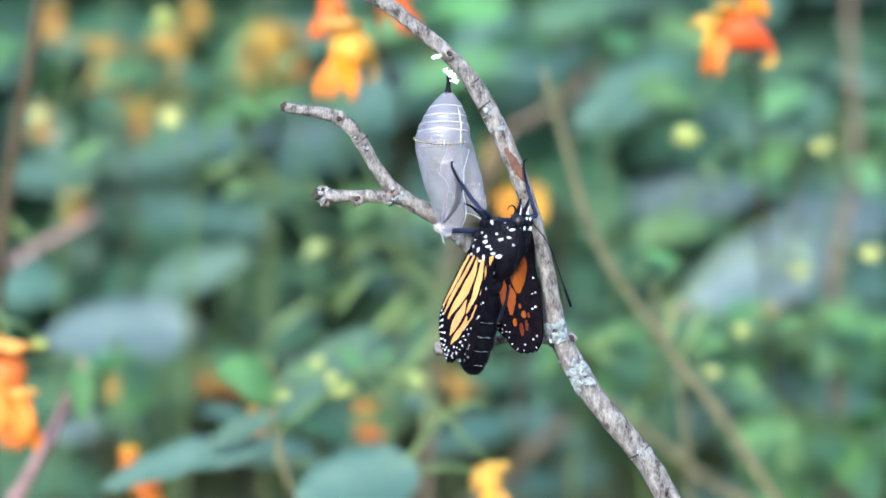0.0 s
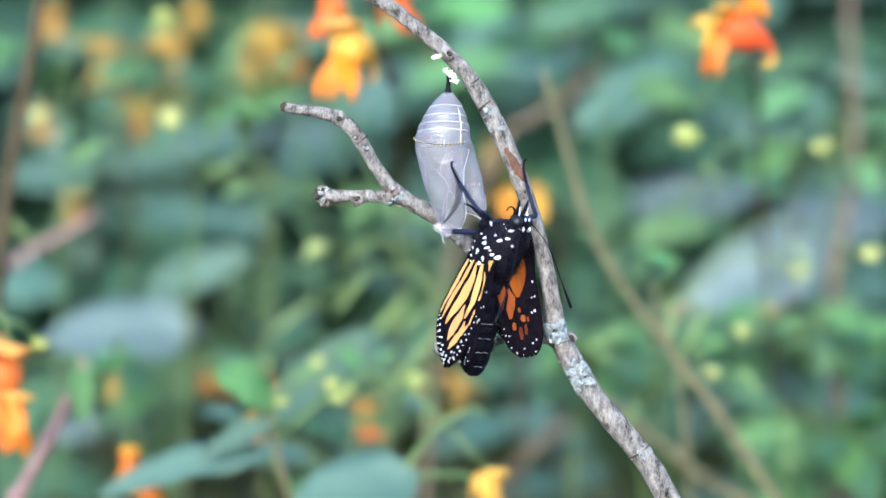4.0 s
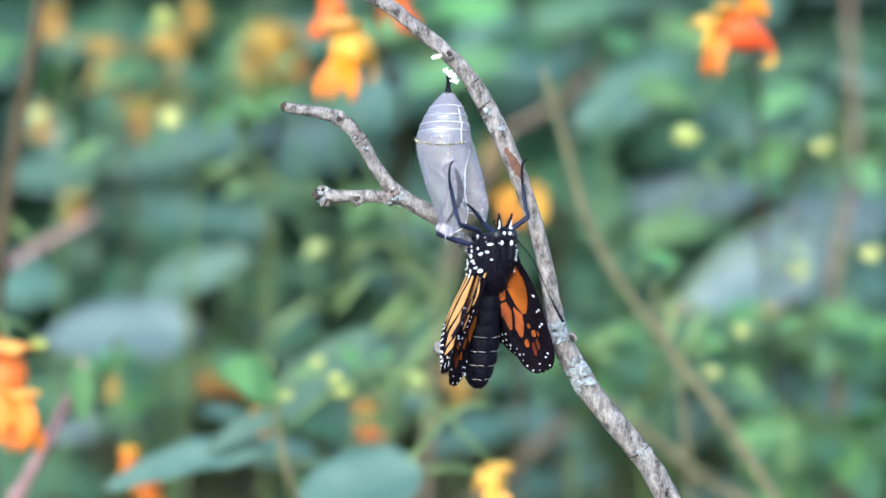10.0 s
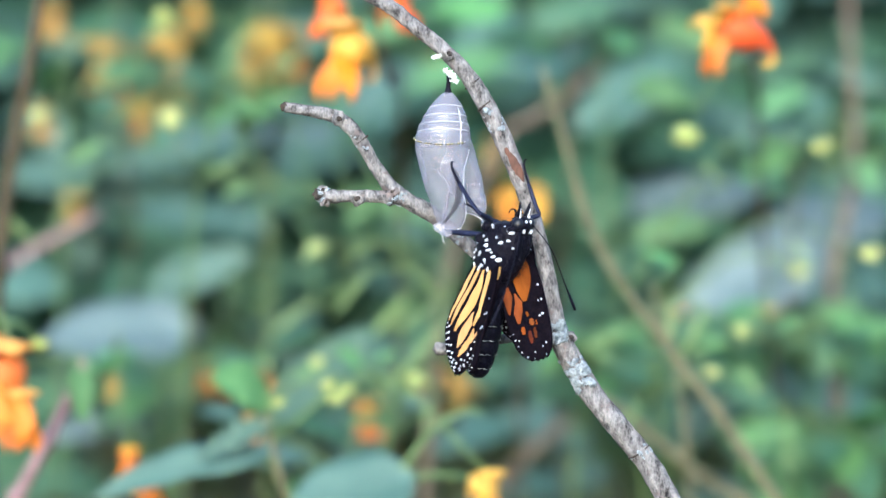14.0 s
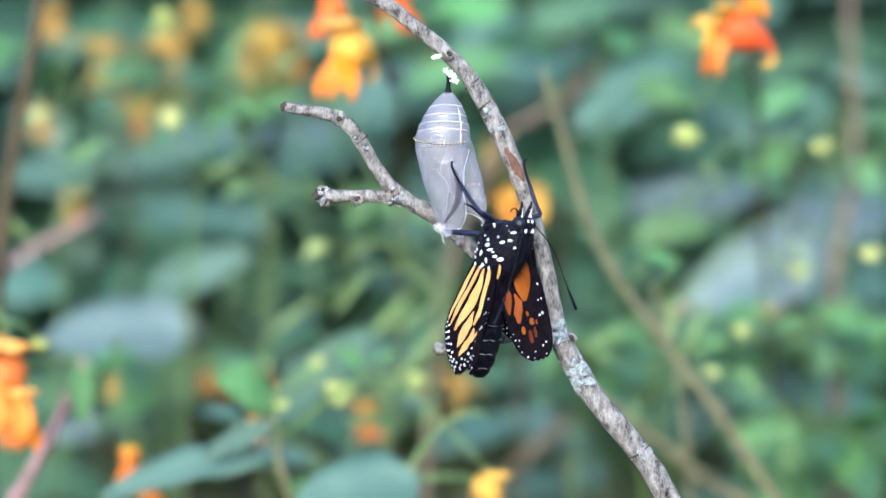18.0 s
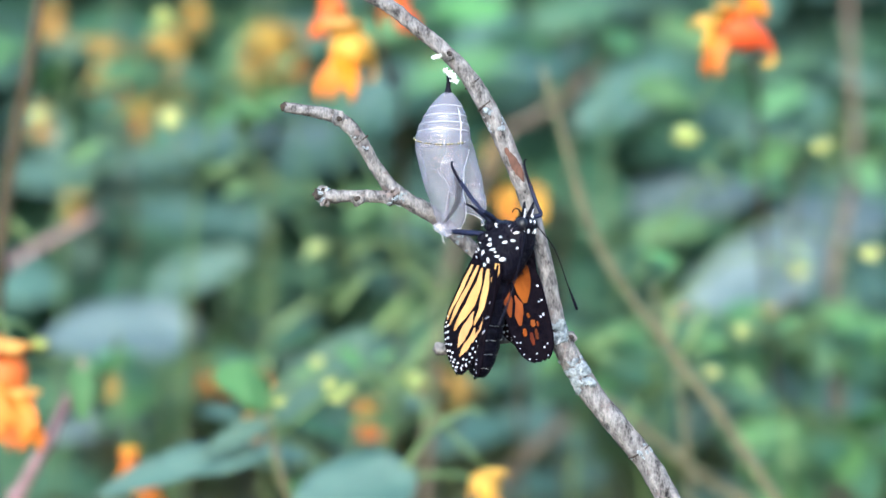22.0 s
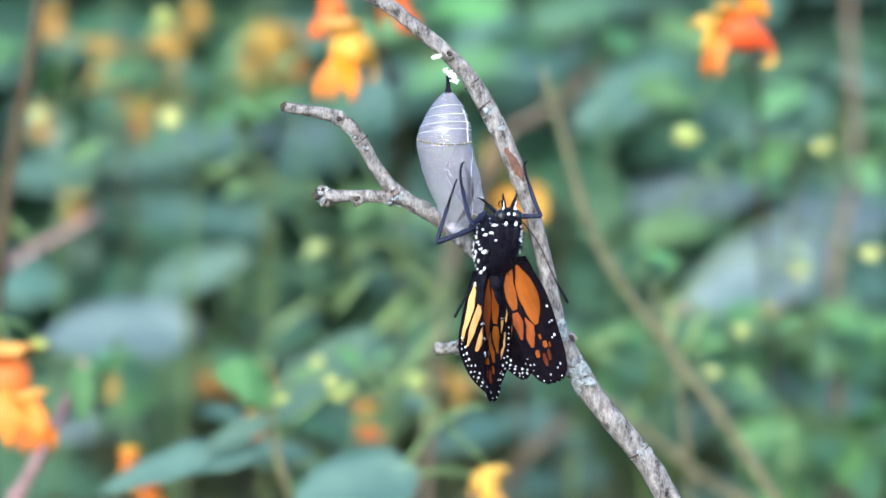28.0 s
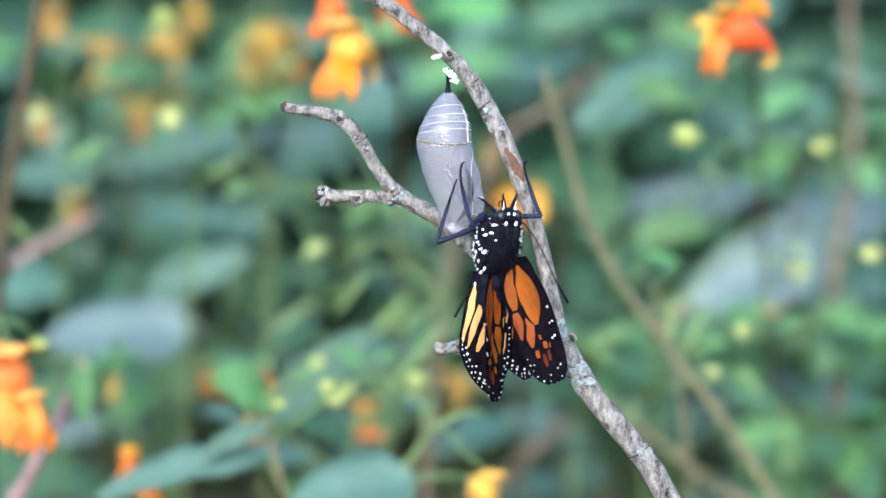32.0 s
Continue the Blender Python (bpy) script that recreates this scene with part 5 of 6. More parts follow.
plant("leafy_plant", "leafy plant with broad bluish-green leaves", [(0.234, 1.390, 0.0), (0.223, 1.380, 0.5), (0.223, 1.360, 0.85), (0.218, 1.360, 1.126)], 0.0012, STEM_GREEN,
    leaves=[((0.2111, 1.197, 0.9410), (0.1745, 1.181, 0.9485), (0.04, -0.66, 0.75), 1.32, "g"),
            ((0.2054, 1.140, 0.9854), (0.1651, 1.118, 0.9813), (0.04, -0.66, 0.75), 1.63, "b"),
            ((0.2345, 1.330, 1.1259), (0.1986, 1.313, 1.1155), (0.04, -0.66, 0.75), 1.85, "g"),
            ((0.1724, 0.969, 0.9218), (0.1478, 0.950, 0.9179), (0.12, -0.86, 0.50), 0.97, "l")], seed=130, group="broad-leaved plants")

# pale thin tendrils and pods in front of the thicket
plant("jewelweed", "slender green plant with thin pods and pale tendrils", [(0.000, 0.840, 0), (0.000, 0.823, 0.6), (-0.0255, 0.7896, 0.9042), (-0.0165, 0.7812, 0.9440), (-0.0042, 0.7812, 0.9720), (0.0028, 0.7812, 0.9897)], 0.0008, STEM_GREEN,
    leaves=[((-0.0250, 0.7728, 0.9637), (-0.0320, 0.7728, 0.9703), CAM_FACE, 1.2, "l"), ((-0.0389, 0.7728, 0.9637), (-0.0468, 0.7728, 0.9598), CAM_FACE, 1.3, "l"), ((-0.0146, 0.7728, 0.9689), (-0.0224, 0.7728, 0.9654), CAM_FACE, 1.0, "l"), ((-0.0150, 0.7896, 0.9434), (-0.0309, 0.7896, 0.9487), UP_FACE, 1.1, "l"), ((-0.0294, 0.7980, 0.9392), (-0.0474, 0.7980, 0.9454), UP_FACE, 1.1, "g"),
            ((-0.0043, 0.7980, 0.9499), (-0.0186, 0.7980, 0.9553), CAM_FACE, 1.1, "b"), ((-0.0617, 0.7980, 0.9463), (-0.0779, 0.7980, 0.9499), UP_FACE, 1.2, "b"), ((-0.0534, 0.7812, 0.9369), (-0.0692, 0.7812, 0.9387), UP_FACE, 1.1, "l"), ((-0.0411, 0.8148, 0.9727), (-0.0575, 0.8148, 0.9672), UP_FACE, 1.1, "g")],
    pods=[((-0.0189, 0.7560, 0.9553), (0.0000, 0.7560, 0.9771), 0.0010), ((-0.0433, 0.7728, 0.9964), (-0.0375, 0.7728, 1.0008), 0.0016), ((-0.0163, 0.7728, 0.9724), (0.0010, 0.7728, 0.9863), 0.0008), ((-0.0344, 0.7896, 0.9788), (-0.0229, 0.7896, 0.9931), 0.0010),
          ((-0.0330, 0.7980, 0.9948), (-0.0223, 0.7980, 1.0020), 0.0009), ((-0.0065, 0.7392, 0.9470), (-0.0024, 0.7392, 0.9569), 0.0010)], buds=[((-0.0085, 0.7728, 0.9598), 0.0030), ((-0.0292, 0.7560, 0.9577), 0.0026), ((-0.0389, 0.7728, 0.9654), 0.0022)], seed=14, group=G1)
plant("jewelweed", "slender green plant with thin pods and pale tendrils", [(0.109, 0.874, 0), (0.109, 0.857, 0.6), (0.0752, 0.8232, 0.9002), (0.0707, 0.8148, 0.9415), (0.0664, 0.8064, 0.9712), (0.0591, 0.8064, 0.9856)], 0.0008, STEM_GREEN,
    leaves=[((0.0926, 0.7980, 0.9607), (0.1016, 0.7980, 0.9553), CAM_FACE, 1.0, "l"), ((0.0540, 0.7980, 0.9643), (0.0477, 0.7980, 0.9697), CAM_FACE, 1.2, "l"), ((0.0818, 0.7980, 0.9697), (0.0908, 0.7980, 0.9714), CAM_FACE, 1.0, "l"), ((0.1069, 0.7980, 0.9733), (0.1142, 0.7980, 0.9787), CAM_FACE, 1.0, "l"),
            ((0.0747, 0.7980, 0.9948), (0.0639, 0.7980, 1.0002), CAM_FACE, 1.1, "l")],
    pods=[((0.0410, 0.7728, 0.9683), (0.0585, 0.7728, 0.9766), 0.0010), ((0.0696, 0.7728, 0.9863), (0.0706, 0.7728, 0.9675), 0.0014), ((0.0732, 0.7728, 0.9675), (0.0810, 0.7728, 0.9814), 0.0016), ((0.0934, 0.7896, 0.9646), (0.0996, 0.7896, 0.9540), 0.0012), ((0.0561, 0.7896, 0.9434), (0.0650, 0.7896, 0.9558), 0.0009),
          ((0.0818, 0.7980, 1.0271), (0.0899, 0.7980, 1.0208), 0.0012), ((0.1096, 0.7980, 1.0038), (0.1178, 0.7980, 0.9948), 0.0011)], buds=[((0.0948, 0.7980, 0.9741), 0.0028), ((0.0854, 0.7980, 0.9607), 0.0024), ((0.1205, 0.7980, 1.0325), 0.0030), ((0.1357, 0.7980, 0.9984), 0.0030)], seed=15, group=G1)
plant("jewelweed", "slender green plant with thin pods and pale tendrils", [(-0.101, 0.924, 0), (-0.101, 0.916, 0.6), (-0.0909, 0.8904, 0.9682), (-0.0853, 0.8736, 1.0179), (-0.0740, 0.8568, 1.0561), (-0.0701, 0.8568, 1.0792)], 0.0008, STEM_GREEN,
    leaves=[((-0.1141, 0.8400, 1.0361), (-0.1254, 0.8400, 1.0286), CAM_FACE, 1.0, "l"), ((-0.0688, 0.8400, 1.0512), (-0.0593, 0.8400, 1.0437), CAM_FACE, 1.1, "l"), ((-0.0650, 0.8400, 1.0210), (-0.0744, 0.8400, 1.0172), CAM_FACE, 1.1, "l"), ((-0.0239, 0.8568, 1.0137), (-0.0354, 0.8568, 1.0089), CAM_FACE, 0.9, "l")],
    pods=[((-0.1057, 0.7980, 1.0393), (-0.0998, 0.7980, 1.0433), 0.0008), ((-0.0749, 0.8148, 1.0240), (-0.0658, 0.8148, 1.0295), 0.0013), ((-0.0704, 0.8148, 1.0616), (-0.0612, 0.8148, 1.0753), 0.0013), ((-0.1389, 0.7980, 1.0109), (-0.1299, 0.7980, 1.0020), 0.0012)],
    buds=[((-0.0915, 0.8400, 1.0437), 0.0042), ((-0.1349, 0.8400, 1.0446), 0.0035), ((-0.0423, 0.8400, 1.0002), 0.0030), ((-0.0933, 0.8400, 1.0776), 0.0036)], seed=16, group=G1)

# bare stalks
def stalk(label, pts, radius, tone):
    """A bare stalk with swollen joints."""
    origin = Vector(pts[0])
    ob = thing("plant_stalk", label, "stalk", Matrix.Translation(origin), "bare stalks among the plants")
    line = spline(pts, 8)
    cut = len(line) // 3
    for k in range(3):
        piece = line[k * cut:(k + 1) * cut + 1] if k < 2 else line[k * cut:]
        lo, hi = k / 3, (k + 1) / 3
        rr = np.interp(np.linspace(lo, hi, 4), np.linspace(0, 1, len(radius)), radius)
        part("stem", tube([p - origin for p in piece], list(rr), 9, 1, 0.06, 60), tone, ob)
    for k in (len(pts) // 3, len(pts) // 2, len(pts) - 3):
        r = float(np.interp(k / (len(pts) - 1), np.linspace(0, 1, len(radius)), radius))
        part("joint", blob(Vector(pts[k]) - origin, (r * 1.35, r * 1.3, r * 1.8), k, 0.2, 2), tone, ob)


stalk("dark brown bare plant stalk", [(-0.185, 0.739, 0), (-0.160, 0.731, 0.6)] + [(-0.1282, 0.7224, 0.9937), (-0.1266, 0.7224, 1.0066), (-0.1238, 0.7224, 1.0278), (-0.1200, 0.7224, 1.0473), (-0.1163, 0.7224, 1.0684), (-0.1152, 0.7224, 1.0781)], [0.0038, 0.0030, 0.0021, 0.0020, 0.0019, 0.0018], STEM_DARK)
stalk("pinkish bare plant stalk", [(-0.168, 0.706, 0), (-0.151, 0.697, 0.5)] + [(-0.1261, 0.6888, 0.9134), (-0.1168, 0.6888, 0.9320), (-0.1083, 0.6888, 0.9475), (-0.1016, 0.6888, 0.9614), (-0.0982, 0.6888, 0.9692)], [0.0029, 0.0025, 0.0020, 0.0017, 0.0013], STEM_PINK)
stalk("thin pinkish plant stalk", [(-0.25, 0.93, 0.0), (-0.22, 0.92, 0.7)] + [(-0.1746, 0.9200, 0.9795), (-0.1581, 0.9200, 0.9944), (-0.1436, 0.9200, 1.0033), (-0.1270, 0.9200, 1.0126)], [0.003, 0.002, 0.0017, 0.0014], STEM_PINK)
stalk("brown bare plant stalk", [(0.18, 1.02, 0.0), (0.17, 1.01, 0.6)] + [(0.1588, 1.000, 0.8968), (0.1570, 1.000, 0.9283), (0.1561, 1.000, 0.9597), (0.1554, 1.000, 0.9912), (0.1622, 1.000, 1.0227), (0.1637, 1.000, 1.0430), (0.1622, 1.000, 1.0767), (0.1610, 1.000, 1.1059)], [0.0036, 0.0030, 0.0022, 0.0021, 0.0020, 0.0018], STEM_BROWN)
stalk("thin brown plant stalk, leaning", [(-0.05, 1.03, 0.0), (-0.03, 1.02, 0.6), (0.0, 1.005, 0.98)] + [(0.0250, 1.000, 1.0452), (0.0373, 1.000, 1.0531), (0.0508, 1.000, 1.0621), (0.0621, 1.000, 1.0722)], [0.0030, 0.0024, 0.0017, 0.0012], STEM_BROWN)
stalk("olive jointed plant stalk, leaning", [(0.202, 0.773, 0), (0.168, 0.756, 0.6), (0.1218, 0.7434, 0.8866)] + [(0.1024, 0.7392, 0.9195), (0.0941, 0.7392, 0.9320), (0.0808, 0.7392, 0.9520), (0.0675, 0.7392, 0.9694), (0.0501, 0.7392, 0.9935), (0.0426, 0.7392, 1.0085), (0.0367, 0.7392, 1.0284), (0.0292, 0.7392, 1.0533)], [0.0030, 0.0024, 0.0018, 0.0016, 0.0014, 0.0012, 0.0010], STEM_OLIVE)
stalk("thin olive plant stalk", [(0.143, 0.840, 0), (0.126, 0.832, 0.6)] + [(0.1045, 0.8064, 0.9095), (0.0845, 0.8064, 0.9258), (0.0664, 0.8064, 0.9404), (0.0501, 0.8064, 0.9530)], [0.003, 0.0022, 0.0018, 0.0014], STEM_OLIVE)
stalk("thin olive plant stalk", [(0.109, 0.840, 0), (0.101, 0.823, 0.6)] + [(0.0749, 0.7728, 0.9376), (0.0714, 0.7728, 0.9654), (0.0671, 0.7728, 0.9793), (0.0636, 0.7728, 0.9898)], [0.002, 0.0010, 0.0008, 0.0006], STEM_OLIVE)
stalk("brown plant stalk, leaning", [(-0.02, 1.06, 0.0), (0.0, 1.05, 0.6)] + [(0.0106, 1.0200, 0.8878), (0.0266, 1.0200, 0.9085), (0.0404, 1.0200, 0.9222), (0.0518, 1.0200, 0.9314)], [0.004, 0.0032, 0.003, 0.0022], STEM_BROWN)

# rows of plants behind
rng = random.Random(21)
for k in range(64):
    d = 1.46 + 0.0110 * k
    x = (((k * 0.381966) % 1.0) - 0.5) * 0.44 * d
    h = 0.96 + 0.43 * (d - 0.95) + rng.uniform(-0.04, 0.05)
    plant("leafy_plant", "tall green leafy plant with oval leaves", [(x * 0.9, d + 0.02, 0.0), (x * 0.95 + rng.uniform(-0.02, 0.02), d, h * 0.5), (x, d, h * 0.85), (x + rng.uniform(-0.10, 0.10), d - 0.02, h)],
          0.0008, rng.choice([STEM_GREEN, STEM_DARK, STEM_BROWN]), grow=46, seed=40 + k, size=0.058, low=0.84, group="tall leafy plants", tones="ggbl" if k % 3 else "gglb", spread=2.0)


for k in range(26):
    d = 1.33 + 0.0045 * ((k * 7) % 26)
    x = (k / 25 - 0.5) * 0.40 * d
    h = 1.0 + 0.19 * d * (0.35 + 0.65 * ((k * 0.618) % 1.0))
    plant("leafy_plant", "green leafy plant with overlapping oval leaves", [(x * 0.9, d + 0.02, 0.0), (x * 0.95, d + 0.01, 0.5), (x, d, 0.86), (x + rng.uniform(-0.02, 0.02), d, h)],
          0.0006, rng.choice([STEM_GREEN, STEM_OLIVE]), grow=64, seed=300 + k, size=0.074, low=0.76, group="tall leafy plants", tones="gggbb", spread=1.2, front=1.0)


def undergrowth():
    """The thicket behind the plants, rising away from the twig, with its stems, and the low growth round about."""
    rng = random.Random(8)
    verts, faces = [], []
    shape = leaf_data("thicket_leaf", GROWTH, 0.30, 0.2, 0.15, 2.0, False)
    vs, fs = [v.co.copy() for v in shape.vertices], [tuple(p.vertices) for p in shape.polygons]

    def canopy(x, d):
        return 0.88 + 0.43 * (min(d, 2.0) - 0.95) + 0.07 * max(d - 2.0, 0) + 0.10 * noise.noise(Vector((x * 1.7, d * 1.7, 3))) * min(abs(x) * 2, 1)
    for k in range(30000):
        if k < 6000:
            d = rng.uniform(1.45, 2.0)
            x = rng.gauss(0, 0.24)
            z = canopy(x, d) + rng.uniform(-0.12, 0.03)
        elif k < 14000:
            d = rng.uniform(1.8, 4.6) if k % 4 else rng.uniform(1.8, 3.0)
            x = rng.gauss(0, 0.30 * d)
            z = canopy(x, d) + 0.06 - abs(rng.gauss(0, 0.22))
        elif k < 25000:
            d = 0.95 + rng.random() * (3.2 + 0.5 * rng.random())
            x = rng.choice((-1, 1)) * (0.30 * max(d, 1.2) + abs(rng.gauss(0, 0.9)))
            d += 0.35 * noise.noise(Vector((x * 1.3, 0, 5))) + 0.12 * rng.gauss(0, 1) * (d > 1.3)
            z = canopy(x, d) * (1 - 0.12 * abs(x)) - abs(rng.gauss(0, 0.18))
        else:
            a, r = rng.uniform(0, 2 * math.pi), rng.uniform(1.2, 6.0)
            x, d, z = math.sin(a) * r, math.cos(a) * r, rng.uniform(0.02, 0.30)
        p = Vector((x, d, max(z, 0.03)))
        a = rng.uniform(0, 2 * math.pi)
        tip = p + Vector((math.cos(a), math.sin(a), rng.uniform(-0.6, 0.2))) * rng.uniform(0.06, 0.12)
        m = leaf_pose(p, tip, (rng.uniform(-0.4, 0.4), rng.uniform(-0.6, 0.0), 1), rng.uniform(0.9, 1.3))
        n = len(verts)
        verts.extend(m @ v for v in vs)
        faces.extend(tuple(i + n for i in f) for f in fs)
    data = bpy.data.meshes.new("thicket")
    data.from_pydata(verts, [], faces)
    data.materials.append(GROWTH)
    tagged(new("thicket", data), "dense green thicket of small leaves", "undergrowth", kind="stuff")
    verts, faces = [], []
    for k in range(900):
        d = rng.uniform(1.3, 4.0)
        x = rng.uniform(-0.55, 0.55) * d * 1.6
        h = canopy(x, d) * (1 - 0.12 * abs(x)) - 0.05
        lean = Vector((rng.gauss(0, 0.08), rng.gauss(0, 0.08), 0))
        n = len(verts)
        for z, r in ((0.0, 0.0035), (0.5, 0.0026), (1.0, 0.0012)):
            c = Vector((x, d, 0)) + lean * z * z + Vector((0, 0, h * z - 0.03 * (1 - z)))
            verts.extend(c + Vector((math.cos(a), math.sin(a), 0)) * r for a in (0, 2.09, 4.19))
        for i in (0, 3):
            faces.extend((n + i + j, n + i + (j + 1) % 3, n + i + 3 + (j + 1) % 3, n + i + 3 + j) for j in range(3))
    data = bpy.data.meshes.new("thicket_stems")
    data.from_pydata(verts, [], faces)
    data.materials.append(STEM_GREEN)
    tagged(new("thicket_stems", data), "thin green stems of the thicket", "undergrowth", kind="stuff")


# small fresh shoots among the flowers
for k, (stem, n, size) in enumerate((([(0.20, 0.98, 0.0), (0.19, 0.97, 0.55), (0.1573, 0.9500, 0.8934), (0.1514, 0.9400, 0.9199), (0.1493, 0.9400, 0.9326)], 26, 0.026),
                                     ([(0.10, 1.02, 0.0), (0.09, 1.01, 0.6), (0.0785, 0.9800, 0.9076), (0.0744, 0.9700, 0.9391), (0.0755, 0.9700, 0.9653)], 20, 0.024),
                                     ([(0.19, 1.05, 0.0), (0.18, 1.04, 0.6), (0.1228, 1.0000, 0.9283), (0.1206, 1.0000, 0.9507), (0.1183, 1.0000, 0.9665)], 18, 0.026),
                                     ([(-0.13, 1.05, 0.0), (-0.13, 1.04, 0.6), (-0.1089, 1.0000, 0.9058), (-0.1111, 1.0000, 0.9350), (-0.1089, 1.0000, 0.9552)], 14, 0.028),
                                     ([(0.12, 1.10, 0.0), (0.12, 1.08, 0.6), (0.0692, 1.0400, 1.0049), (0.0669, 1.0400, 1.0564), (0.0646, 1.0400, 1.0891)], 18, 0.034),
                                     ([(-0.17, 1.10, 0.0), (-0.17, 1.09, 0.6), (-0.1607, 1.0600, 1.0050), (-0.1583, 1.0600, 1.0575), (-0.1631, 1.0600, 1.0908)], 14, 0.034),
                                     ([(0.19, 1.0, 0.0), (0.18, 0.99, 0.6), (0.1416, 0.9600, 0.9354), (0.1370, 0.9500, 0.9575), (0.1316, 0.9500, 0.9746)], 22, 0.018),
                                     ([(0.04, 1.0, 0.0), (0.04, 0.99, 0.6), (0.0510, 0.9600, 0.9311), (0.0590, 0.9500, 0.9532), (0.0547, 0.9500, 0.9682)], 20, 0.016),
                                     ([(0.16, 1.06, 0.0), (0.16, 1.05, 0.6), (0.1643, 1.0200, 0.9819), (0.1574, 1.0200, 1.0255), (0.1643, 1.0200, 1.0553)], 20, 0.020),
                                     ([(-0.08, 1.06, 0.0), (-0.08, 1.05, 0.6), (-0.0697, 1.0200, 1.0048), (-0.0789, 1.0200, 1.0461), (-0.0720, 1.0200, 1.0713)], 20, 0.020))):
    plant("leafy_shoot", "slender shoot with small fresh green leaves", stem, 0.0009, STEM_GREEN, grow=n, seed=90 + k, size=size, low=0.80, tones="lgl", group="fresh shoots", spread=1.4)
undergrowth()


# ---- movement ----
FLY_ROWS = [  # seconds, x and z of the thorax (mm from the lens axis), turn
    (0, 10.80, 1.62, 54), (3.5, 10.80, 1.51, 53), (5.5, 10.47, 1.08, 50), (5.6, 9.50, -0.11, 38),
    (5.7, 7.77, -0.65, 18), (5.8, 6.59, -0.65, 0), (5.9, 5.94, -0.76, -6), (6, 5.83, -0.65, -10),
    (6.1, 5.83, -0.65, -9), (6.2, 5.94, -0.65, -6), (6.3, 6.26, -0.65, -4), (6.4, 6.69, -0.86, 2),
    (6.5, 8.42, -0.86, 18), (6.6, 9.82, -0.54, 36), (6.7, 10.36, -0.11, 54), (6.8, 10.58, -0.22, 66),
    (6.9, 10.58, -0.54, 72), (7, 10.58, -0.65, 75), (7.1, 10.58, -0.65, 75), (7.2, 10.58, -0.54, 70),
    (7.3, 10.58, -0.43, 66), (7.4, 10.36, 0.00, 56), (7.5, 10.36, 0.32, 50), (7.6, 9.50, -0.11, 36),
    (7.7, 7.99, -0.65, 18), (7.8, 6.69, -0.76, 2), (7.9, 6.05, -0.76, -6), (8, 5.83, -0.65, -10),
    (8.1, 5.83, -0.65, -9), (8.2, 5.94, -0.65, -6), (8.3, 6.26, -0.65, -4), (8.4, 6.69, -0.86, 2),
    (8.5, 7.13, -0.97, 6), (8.6, 8.53, -0.86, 20), (8.7, 9.72, -0.54, 36), (8.8, 10.58, -0.11, 52),
    (8.9, 10.90, 0.00, 62), (9, 11.12, -0.11, 69), (9.1, 11.12, -0.22, 72), (9.3, 11.23, -0.11, 66),
    (9.5, 11.23, 0.11, 60), (9.6, 11.23, 0.32, 56), (9.7, 10.80, 0.11, 47), (9.8, 10.36, -0.32, 40),
    (9.9, 9.72, -0.86, 31), (10, 9.28, -1.08, 25), (10.1, 8.42, -1.08, 18), (10.2, 7.88, -0.97, 13),
    (10.3, 7.99, -1.08, 14), (10.4, 8.64, -1.08, 19), (10.5, 9.07, -0.97, 24), (10.6, 9.50, -0.86, 28),
    (10.7, 9.93, -0.54, 33), (10.8, 10.36, 0.00, 38), (10.9, 10.80, 0.43, 43), (11, 11.12, 0.76, 46),
    (12, 11.23, 0.86, 46), (13, 11.23, 0.97, 47), (17, 11.44, 1.08, 48), (20, 11.66, 1.08, 49),
    (22, 11.77, 1.08, 51), (23, 11.77, 1.08, 51), (23.8, 10.36, 2.48, 22), (32, 10.36, 2.48, 22),
]


def fly_at(t):
    ts, xs, zs, turn = (np.array(c) for c in zip(*FLY_ROWS))
    x, z, a = (float(np.interp(t, ts, c)) for c in (xs, zs, turn))
    return pose(x * 0.001, 0.4735, 1.0 + z * 0.001, 0, 0, a)


def bone(p, q):
    m = (q - p).to_track_quat("Z", "Y").to_matrix().to_4x4()
    m.translation = p
    return m


def knee(hip, foot, l1, l2, pole):
    d = foot - hip
    dist = min(d.length, (l1 + l2) * 0.999)
    dist = max(dist, abs(l1 - l2) * 1.02)
    w = d.normalized()
    foot = hip + w * dist
    c = (l1 * l1 + dist * dist - l2 * l2) / (2 * dist)
    h = math.sqrt(max(l1 * l1 - c * c, 0))
    side = Vector(pole)
    side = (side - w * side.dot(w)).normalized()
    return hip + w * c + side * h, foot


def ease(t, a, b):
    f = min(max((t - a) / (b - a), 0), 1)
    return f * f * (3 - 2 * f)


